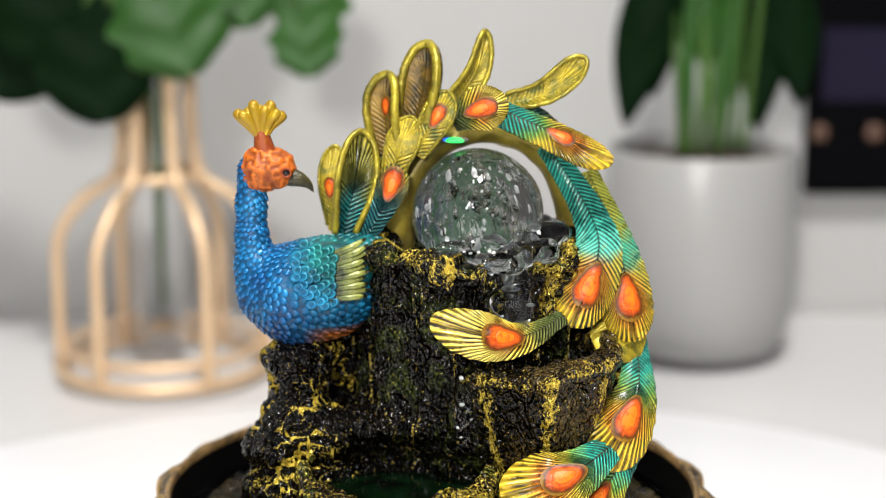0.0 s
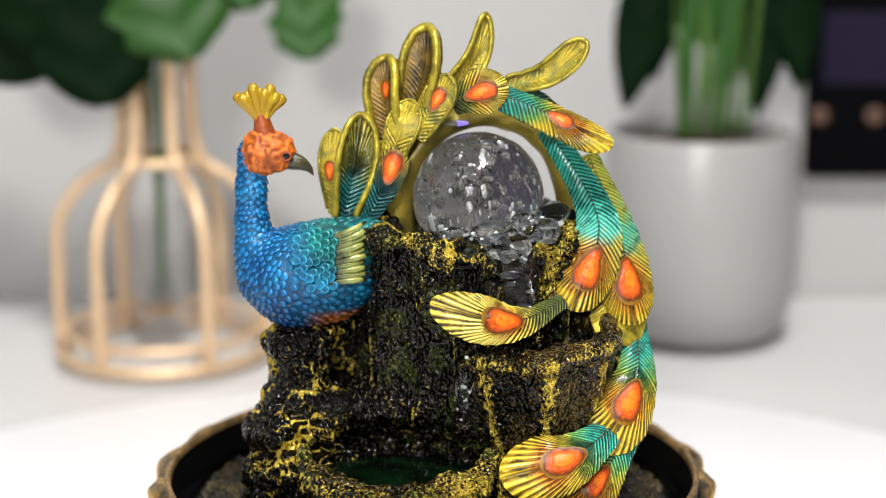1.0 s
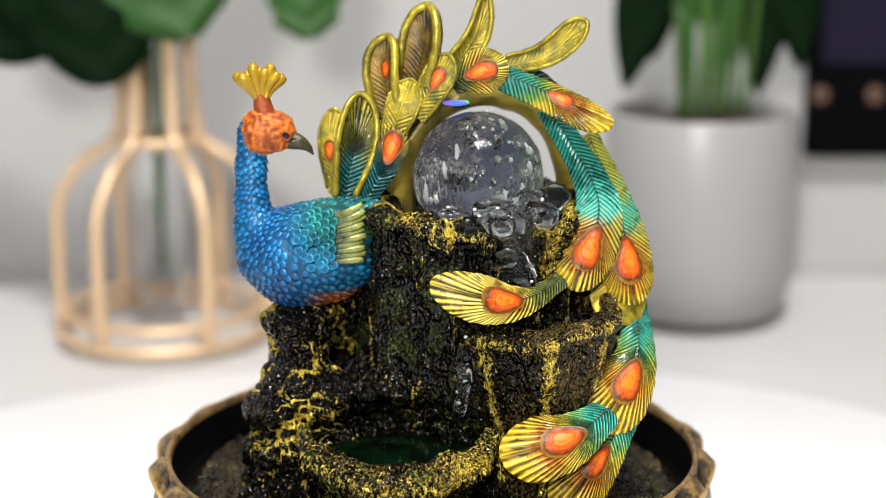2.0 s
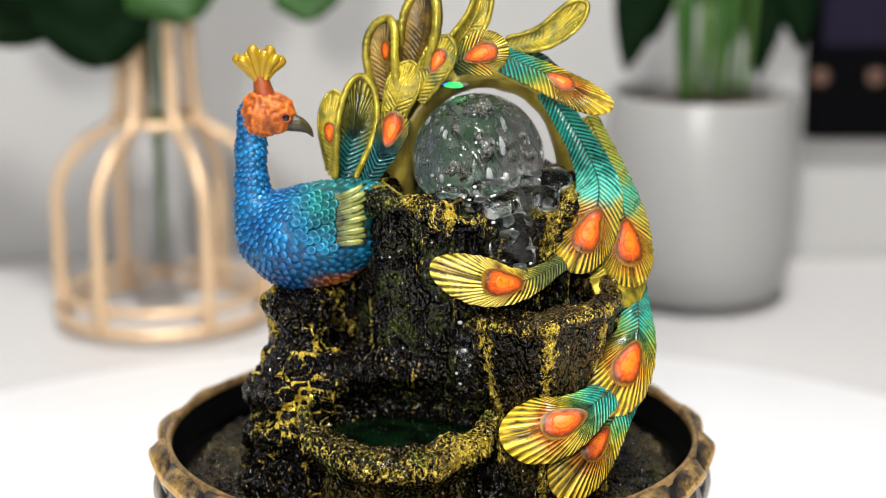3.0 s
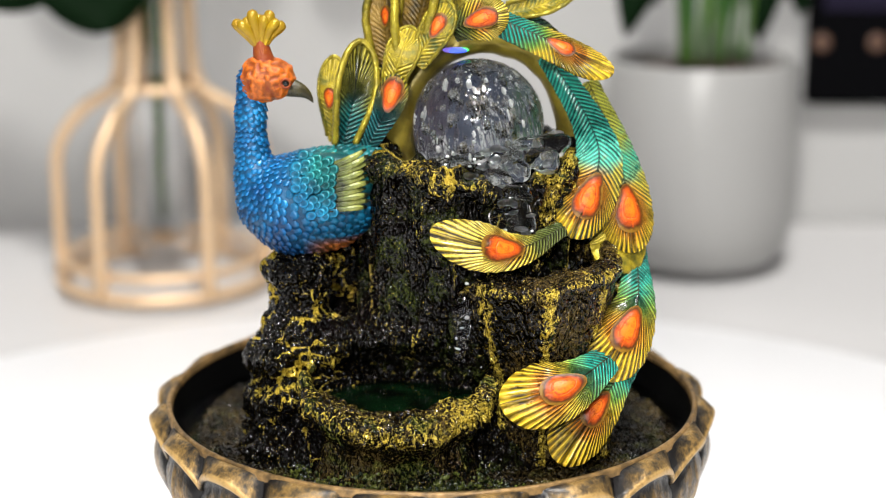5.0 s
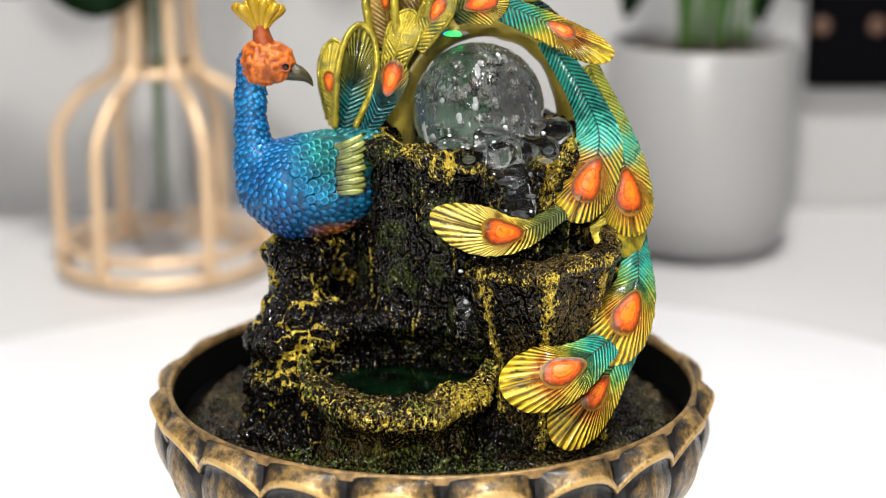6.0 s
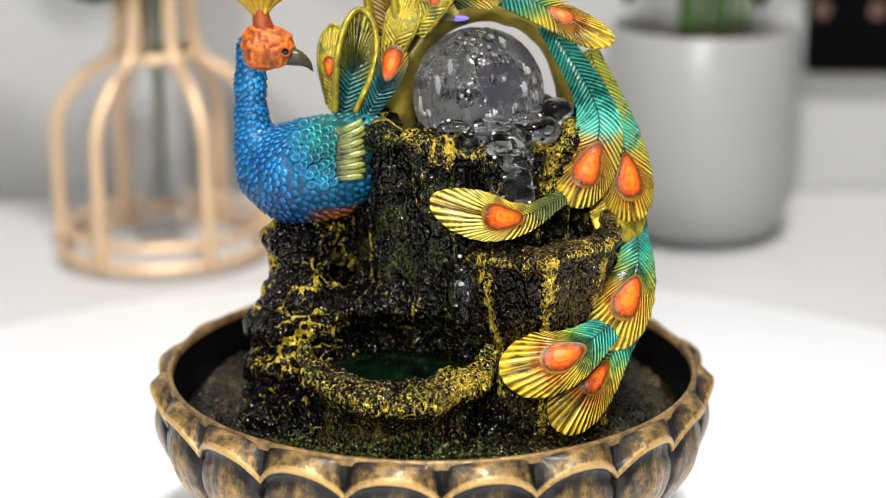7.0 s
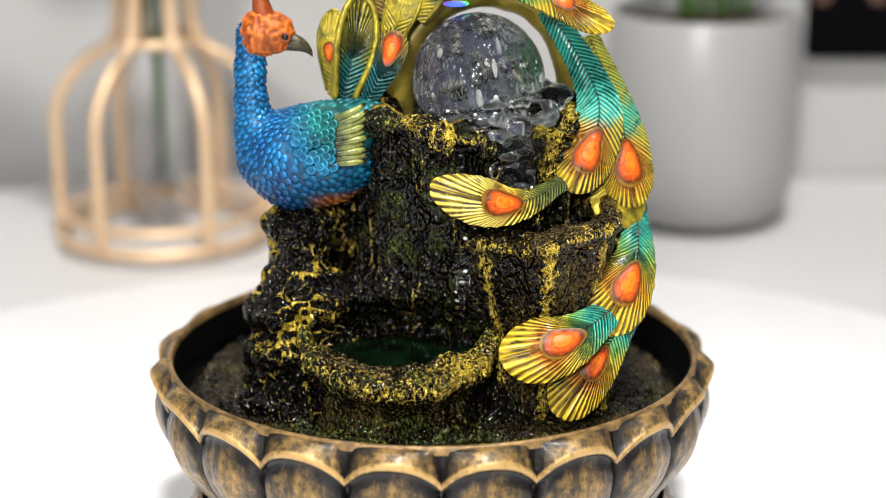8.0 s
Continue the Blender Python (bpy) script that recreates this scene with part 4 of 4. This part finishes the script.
for k, a in enumerate(np.linspace(-46, 40, 9)):
    ln = 1.05 + 0.12 * math.cos(k * 2.1)
    dx, dz = math.sin(radians(a)), math.cos(radians(a))
    b0 = np.array([-5.9 + 0.03 * (k - 4), -1.0 - 0.10 * (k % 2), 20.45])
    line = spline([b0, b0 + np.array([dx * 0.35, -0.05, dz * 0.6]), b0 + np.array([dx * 0.85, -0.12, dz * ln]), b0 + np.array([dx * 1.08, -0.05, dz * ln * 1.1])], 16)
    v, f, _ = tube(line * CM, (0.08 + 0.13 * np.sin(np.linspace(0.0, 2.6, 16))) * CM, CREST_PAINT, 12)
    part("crest_plume", (v, f, CREST_PAINT), head, "yellow gold crest lobe")

# wing on the visible flank
wing = part("wing", ball_mesh(np.array([-3.45, -2.05, 15.95]) * CM, np.array([1.45, 0.75, 1.05]) * CM, PLUMAGE), peacock, "teal folded wing with pale flight feathers")
for k in range(10):
    q = k / 9
    x0, z0, z1 = -3.55 - 0.22 * q, 16.66 - 1.50 * q, 17.15 - 1.95 * q
    feather("flight_feather", [(x0 - 0.35, -2.72, z0 - 0.08), (x0, -2.86, z0), (-2.75 + 0.1 * (k % 2), -2.86, (z0 + z1) / 2 + 0.06), (-2.22 + 0.06 * (k % 3), -2.42, z1 + 0.06 - 0.10 * q)], 0.24, FLIGHT, (0.1, -1, 0.3), 0.16, 0.8, 0.60, 0.10, 0.9, 0.4, 0.002, parent=wing)
sv, sf, se = [], [], []
for r in range(6):
    for c in range(8):
        x = -4.62 + 0.235 * r + 0.05 * (c % 2) + RNG.uniform(-0.06, 0.06)
        z = 16.92 - 0.265 * c + 0.13 * (r % 2) - 0.03 * r + RNG.uniform(-0.06, 0.06)
        if r == 0 and c in (0, 6, 7) or r == 1 and c == 7:
            continue
        yy = -2.50 - 0.46 * math.sqrt(max(0, 1 - ((x + 3.7) / 1.3) ** 2 * 0.7 - ((z - 15.95) / 1.15) ** 2 * 0.6))
        base = len(sv)
        for i in range(5):
            q = i / 4
            for j in range(14):
                a = 2 * math.pi * j / 14
                cupped = 0.03 * q ** 4 + 0.05 * math.exp(-((q - 0.72) / 0.16) ** 2)
                sv.append((x + 0.215 * q * math.cos(a), yy - 0.03 - cupped - 0.09 * q * math.cos(a) + (0.10 if i == 4 else 0.0), z + 0.185 * q * math.sin(a) + 0.03 * q * math.cos(a)))
                # coverts get the same painted crease shade and rim highlight
                se.append((0.35 if i < 2 else 1.0 if i == 3 else 0.5 if i == 2 else 0.0, 0.0))
        sf += [tuple(base + t for t in g) for g in grid_faces(5, 14, True)]
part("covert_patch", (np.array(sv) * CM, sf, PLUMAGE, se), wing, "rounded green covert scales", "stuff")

# ---- ball, lamp and running water ----
BALL_C = (0.0165, -0.003, 0.1765)
bv2, bq2 = skin(lambda p: np.linalg.norm(p, axis=-1) - 2.33, (-2.5, -2.5, -2.5), (2.5, 2.5, 2.5), 0.09)
nn = bv2 / np.linalg.norm(bv2, axis=1, keepdims=True)
bv2 = nn * (2.33 + 0.022 * vnoise(bv2 * np.array([1, 1, 0.4]), 2.6) + 0.010 * vnoise(bv2 * np.array([1, 1, 0.5]), 6.0))[:, None]
crystal = lone("crystal_ball", (bv2 * CM, bq2, CRYSTAL), "clear bubbled crystal ball turning in running water", "crystal ball", BALL_C)
AIR = glass("trapped_air", 0.0, 0.72)
FOAM = glass("milky_foam", 0.55, 1.2, (0.97, 0.98, 1.0))
FLAKE = plain("white_foam_and_glint", (0.88, 0.9, 0.9), 0.3, bump=0)
for k in range(150):
    d = RNG.normal(size=3)
    d = d / np.linalg.norm(d) * (2.05 * RNG.random() ** 0.45)
    r = 0.04 + 0.13 * RNG.random() ** 2
    part("bubble", ball_mesh(d * CM, np.array([r, r, r * (1.0 + 1.5 * RNG.random())]) * CM, AIR, 12, 8), crystal)
# white flecks inside the ball, put in for reflections off its bubbles
for k in range(150):
    d = RNG.normal(size=3)
    d = d / np.linalg.norm(d) * (1.85 + 0.35 * RNG.random())
    r = 0.025 + 0.085 * RNG.random() ** 2
    part("glint_fleck", ball_mesh(d * CM, np.array([r, r, r * (1.2 + 3.0 * RNG.random() ** 2)]) * CM, FLAKE, 10, 6), crystal)

lamp_faces = [glow("green_glow", (0.05, 1.0, 0.25), 0.05), glow("white_glow", (1.0, 0.95, 0.9), 0.06), glow("violet_glow", (0.6, 0.45, 1.0), 0.035), glow("blue_glow", (0.2, 0.4, 1.0), 0.05)]
# stands in for the LED under the ball; turning changes the colour
lamp = thing("colour_lamp", "small turning stand-in lamp with coloured glowing faces behind the ball", "lamp", (0.0165, 0.020, 0.172))
for k in range(4):
    h, hw = 0.010, 0.0050
    p = part("lamp_face", ([(-hw, -hw - 0.0003, -h), (hw, -hw - 0.0003, -h), (hw, -hw - 0.0003, h), (-hw, -hw - 0.0003, h), (-hw + 0.001, -hw + 0.001, -h), (hw - 0.001, -hw + 0.001, -h), (hw - 0.001, -hw + 0.001, h), (-hw + 0.001, -hw + 0.001, h)],
                            [(0, 1, 2, 3), (7, 6, 5, 4), (0, 4, 5, 1), (3, 2, 6, 7), (0, 3, 7, 4), (1, 5, 6, 2)], lamp_faces[k], None, False), lamp)
    p.rotation_euler = (0, 0, radians(90 * k))
part("lamp_core", box(-0.0044, -0.0044, -0.012, 0.0044, 0.0044, 0.0105, BLACK, 0.0005), lamp)
part("lamp_stem", lathe([(0.0025, -0.030), (0.0025, -0.012), (0.0, -0.012)], BLACK, 16), lamp)


# no lamp: a glowing bead added for the coloured light falling on the arch
bead = thing("arch_cast_glow", "tiny turning glow added for coloured light cast on the arch", "light", (0.0085, 0.0035, 0.2022))
bead_faces = [glow("bead_green", (0.02, 1.0, 0.15), 1.4), glow("bead_pale", (0.3, 0.3, 0.1), 0.12), glow("bead_violet", (0.3, 0.2, 1.0), 0.8), glow("bead_blue", (0.05, 0.15, 1.0), 1.2)]
for k in range(4):
    sv = [(0.0048 * math.sin(t) * math.cos(a), 0.0048 * math.sin(t) * math.sin(a), 0.0011 * math.cos(t)) for t in np.linspace(0.05, math.pi - 0.05, 10) for a in np.linspace(-2.356, -0.785, 9)]
    p = part("bead_face", (sv, grid_faces(10, 9), bead_faces[k]), bead)
    p.rotation_euler = (0, 0, radians(90 * k))


def water_lump(at, radii, seed):
    v, f, m = ball_mesh((0, 0, 0), np.array(radii), WATER, 40, 26)
    v = np.array(v)
    v = v * (1 + 0.34 * vnoise(v / CM + seed * 3.7, 1.4) + 0.10 * vnoise(v / CM + seed * 1.3, 3.2))[:, None]
    ob = lone("water_gush", (v, f, WATER), "clear churning water running over the stump edge", "water", at, group="running water")
    for k in range(3):
        i = int(RNG.integers(len(v)))
        r = RNG.uniform(0.0002, 0.0006)
        if radii[0] > 0.0065:
            j = int(RNG.integers(len(v)))
            part("foam_patch", ball_mesh(v[j] * 0.9, (RNG.uniform(0.0012, 0.0030), RNG.uniform(0.0008, 0.0014), RNG.uniform(0.0006, 0.0014)), FOAM, 14, 10), ob)
        part("foam_bead", ball_mesh(v[i] * 0.97, (r * 1.4, r, r * 1.1), FLAKE, 8, 6), ob)
    return ob


gushes = []
for k, (x, y, z, rx, ry, rz) in enumerate(((-0.5, -2.45, 16.45, 1.0, 0.5, 0.26), (0.6, -2.75, 16.35, 1.1, 0.5, 0.34), (1.7, -2.9, 16.3, 1.1, 0.55, 0.5), (2.6, -2.8, 16.45, 0.95, 0.6, 0.62), (3.5, -2.4, 16.8, 0.9, 0.6, 0.50), (4.3, -1.6, 17.15, 0.75, 0.5, 0.42),
                                           (2.7, -3.35, 15.75, 0.85, 0.4, 0.55), (2.75, -3.62, 15.0, 0.75, 0.26, 0.75), (2.8, -3.70, 14.2, 0.70, 0.22, 0.60), (1.1, -4.1, 12.0, 0.36, 0.25, 0.8), (1.15, -4.1, 11.0, 0.30, 0.22, 0.8),
                                           (0.9, -2.45, 16.75, 0.7, 0.25, 0.32), (2.1, -2.6, 16.95, 0.7, 0.25, 0.4), (3.2, -2.2, 17.15, 0.55, 0.3, 0.35))):
    gushes.append(water_lump((x * CM, y * CM, z * CM), (rx * CM, ry * CM, rz * CM), k))

# moss tufts on the wet platform
for k in range(130):
    a = RNG.uniform(-3.0, -0.15)
    r = RNG.uniform(2.6, 4.2)
    x, y = -1.35 + 1.15 * r * math.cos(a), -5.15 + r * math.sin(a)
    up = max(0.0, 3.3 - r) * RNG.uniform(0.3, 1.8)
    if math.hypot(x, y) > 8.9:
        continue
    if x > 3.0 and y > -6.0:
        continue
    bm = bmesh.new()
    for b in range(18):
        rr = RNG.uniform(0.03, 0.085)
        bmesh.ops.create_icosphere(bm, subdivisions=1, radius=rr * CM, matrix=Matrix.Translation(((x + RNG.normal() * 0.22) * CM, (y + RNG.normal() * 0.22) * CM, (6.22 + up + RNG.uniform(-0.05, 0.1)) * CM)))
    for vv in bm.verts:
        vv.co += vv.normal * (0.0006 * noise.noise(vv.co * 900))
    me = bpy.data.meshes.new("moss_tuft")
    bm.to_mesh(me)
    bm.free()
    me.materials.append(MOSS)
    part("moss_tuft", me, fountain)

# ---- wire vase with a leafy sprig ----
vase = thing("wire_vase", "gold wire vase with slim glass tube and leafy sprig", "vase", (-0.1695, 0.415, 0.0))
VR = 0.0635


def ring_tube(r, z, thick, mat, n=64):
    a = np.linspace(0, 2 * math.pi, n + 1)
    v, f, _ = tube(np.stack([r * np.cos(a), r * np.sin(a), np.full(n + 1, z)], 1), np.full(n + 1, thick), mat, 10, caps=False, ref=(0.0, 0.0, 1.0))
    return v, f, mat


part("base_ring", ring_tube(VR, 0.004, 0.0038, WIRE_GOLD), vase)
part("base_ring", ring_tube(VR - 0.004, 0.016, 0.003, WIRE_GOLD), vase)
part("shoulder_ring", ring_tube(0.024, 0.122, 0.003, WIRE_GOLD), vase)
part("neck_ring", ring_tube(0.022, 0.215, 0.003, WIRE_GOLD), vase)
for k in range(6):
    a = 2 * math.pi * k / 6 + 0.06
    prof = spline([(VR, 0.004), (VR, 0.05), (VR - 0.002, 0.085), (VR - 0.018, 0.108), (0.026, 0.122), (0.021, 0.15), (0.021, 0.215)], 40)
    v, f, _ = tube(np.stack([prof[:, 0] * math.cos(a), prof[:, 0] * math.sin(a), prof[:, 1]], 1), np.full(40, 0.0040), WIRE_GOLD, 10)
    part("wire_rod", (v, f, WIRE_GOLD), vase)
part("glass_tube", lathe([(0.001, 0.02), (0.013, 0.021), (0.015, 0.03), (0.015, 0.21), (0.0165, 0.212), (0.0138, 0.21), (0.0138, 0.03), (0.001, 0.024)], TUBE_GLASS, 32), vase)


def leaf_blade(pts, width, mat, facing, round_tip=0.5, lobes=0, droop=0.12, blunt=1.0):
    nu, nv = 26, 13
    line = spline(pts, nu)
    tan = np.gradient(line, axis=0)
    tan /= np.linalg.norm(tan, axis=1, keepdims=True)
    vf = []
    for i in range(nu):
        u = i / (nu - 1)
        s = np.cross(tan[i], np.array(facing, float))
        s /= np.linalg.norm(s)
        n = np.cross(s, tan[i])
        w = width * max(0.02, math.sin(math.pi * min(1, u ** round_tip * 0.98 + 0.01))) ** blunt * (1 + (0.10 * math.sin(u * lobes * 2 * math.pi) if lobes else 0))
        for j in range(nv):
            v = 2 * j / (nv - 1) - 1
            vf.append(line[i] + s * v * w / 2 + n * (-droop * width * v * v + 0.02 * width * math.sin(u * 14 + 6 * abs(v)) + 0.03 * width * abs(v)))
    m = nu * nv
    back = [p - np.array([0, -0.0006, 0]) for p in vf]
    faces = grid_faces(nu, nv) + [tuple(m + k for k in q[::-1]) for q in grid_faces(nu, nv)]
    return vf + back, faces, mat


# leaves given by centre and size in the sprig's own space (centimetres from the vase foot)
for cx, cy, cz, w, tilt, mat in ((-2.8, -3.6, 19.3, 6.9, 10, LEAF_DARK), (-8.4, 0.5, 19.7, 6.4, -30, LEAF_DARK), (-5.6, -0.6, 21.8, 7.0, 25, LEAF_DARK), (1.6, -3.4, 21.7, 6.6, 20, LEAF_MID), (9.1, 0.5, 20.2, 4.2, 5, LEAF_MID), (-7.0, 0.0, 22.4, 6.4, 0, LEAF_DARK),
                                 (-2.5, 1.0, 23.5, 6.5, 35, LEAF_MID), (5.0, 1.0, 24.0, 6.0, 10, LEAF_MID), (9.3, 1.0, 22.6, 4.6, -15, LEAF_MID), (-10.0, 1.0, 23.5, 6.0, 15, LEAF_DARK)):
    t = radians(tilt)
    ax = np.array([math.sin(t), -0.15, -math.cos(t)])
    c = np.array([cx, cy, cz])
    top = c - ax * w * 0.5
    v, f, _ = leaf_blade(np.array([top, c, c + ax * w * 0.5]) * CM, w * 1.05 * CM, mat, (0.1, -1, 0.3), 0.9, 3 if mat is LEAF_MID else 0, 0.12, 0.55)
    lf = part("leaf", (v, f, mat), vase)
    st = spline([(0, 0, 4.0), (0.2 * np.sign(cx), 0, 13), (cx * 0.12, 0.2, 20.0), (cx * 0.5, cy * 0.5, 25.0), top], 24)
    v, f, _ = tube(st * CM, np.full(24, 0.0013), STEM_GREEN, 8)
    part("stem", (v, f, STEM_GREEN), vase)

# ---- potted plant ----
pot = thing("potted_plant", "broad-leaved green plant in a glossy grey ceramic pot", "potted plant", (0.1690, 0.462, 0.0))
part("pot", lathe([(0.001, 0.0), (0.040, 0.0), (0.049, 0.003), (0.0555, 0.011), (0.0600, 0.028), (0.0620, 0.05), (0.0622, 0.085), (0.0600, 0.130), (0.0588, 0.1325), (0.0565, 0.1325), (0.0550, 0.130), (0.0545, 0.08)], CERAMIC, 96), pot, "glossy grey ceramic pot")
sv = np.array([(r * math.cos(a), r * math.sin(a), 0.124) for r in np.linspace(0.0005, 0.0548, 14) for a in np.linspace(0, 2 * math.pi, 48, False)])
sv[:, 2] += 0.003 * vnoise(sv, 150)
part("soil", (sv, grid_faces(14, 48, True), SOIL), pot, "dark potting soil")
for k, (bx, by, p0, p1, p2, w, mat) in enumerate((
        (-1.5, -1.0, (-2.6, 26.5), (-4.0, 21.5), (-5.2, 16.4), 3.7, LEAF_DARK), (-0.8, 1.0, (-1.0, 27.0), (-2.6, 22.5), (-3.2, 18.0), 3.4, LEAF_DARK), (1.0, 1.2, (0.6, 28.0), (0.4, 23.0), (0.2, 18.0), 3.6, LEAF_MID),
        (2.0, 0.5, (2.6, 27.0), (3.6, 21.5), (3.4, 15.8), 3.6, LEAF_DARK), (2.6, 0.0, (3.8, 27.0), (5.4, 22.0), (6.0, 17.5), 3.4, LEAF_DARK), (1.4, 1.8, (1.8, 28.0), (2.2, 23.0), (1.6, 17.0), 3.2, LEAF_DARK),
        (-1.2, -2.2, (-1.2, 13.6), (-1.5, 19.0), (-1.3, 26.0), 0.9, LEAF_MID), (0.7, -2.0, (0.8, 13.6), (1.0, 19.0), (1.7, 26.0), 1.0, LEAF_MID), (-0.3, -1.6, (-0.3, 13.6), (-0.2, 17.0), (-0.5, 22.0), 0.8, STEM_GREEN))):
    sag = 0.8 if mat is LEAF_DARK else 0.0
    pts = np.array([(p[0], by - 0.4 * i, p[1] - sag * i) for i, p in enumerate((p0, p1, p2))])
    v, f, _ = leaf_blade(pts * CM, w * CM, mat, (0.15 * (k % 3 - 1), -1, 0.2), 0.9, 0, 0.18, 0.8)
    part("leaf", (v, f, mat), pot)
    st = spline([(bx, by, 13.0), (bx * 0.8 + p0[0] * 0.2, by, 16.0), (bx * 0.4 + p0[0] * 0.6, by, max(17.0, p0[1] - 5)), (p0[0], by, max(18.0, p0[1]))], 14)
    v, f, _ = tube(st * CM, np.linspace(0.0024, 0.0014, 14), STEM_GREEN, 8)
    part("stem", (v, f, STEM_GREEN), pot)

# ---- dark picture on the wall ----
panel = thing("wall_picture", "dark framed picture hanging low on the wall", "picture", (0.0, 0.0, 0.0))
part("frame", box(0.258, 0.562, 0.084, 0.60, 0.579, 0.36, PANEL_BLACK, 0.003), panel, "black frame")
part("print", box(0.266, 0.5605, 0.150, 0.592, 0.5618, 0.200, PANEL_DIM, 0), panel, "dim violet print")
for x in (0.262, 0.300):
    part("print_spot", ball_mesh((x + 0.004, 0.5610, 0.128), (0.006, 0.0012, 0.006), PANEL_AMBER, 16, 10), panel)


# ---- movement ----
def motions():
    steps = [i * 0.25 for i in range(33)]
    walk(crystal, [(t, pose(*BALL_C) @ pose(0, 0, 0, 12, -8, 0) @ pose(0, 0, 0, 0, 0, 70 * t)) for t in steps])
    walk(lamp, [(t, pose(0.0165, 0.020, 0.172, 0, 0, -360 * (t + 0.05) / 2.95)) for t in steps])
    walk(bead, [(t, pose(0.0085, 0.0035, 0.2022, 0, 0, -360 * (t + 0.05) / 2.95)) for t in steps])
    for k, g in enumerate(gushes):
        x, y, z = g.location
        walk(g, [(i * 0.1, pose(x + 0.0008 * math.sin(i * 1.9 + k), y + 0.0005 * math.cos(i * 2.3 + 2 * k), z + 0.0009 * math.sin(i * 2.7 + 1.3 * k), 9 * math.sin(i * 1.3 + k), 9 * math.cos(i * 1.7 + k), 12 * math.sin(i * 1.1 + 2 * k))) for i in range(81)])


motions()
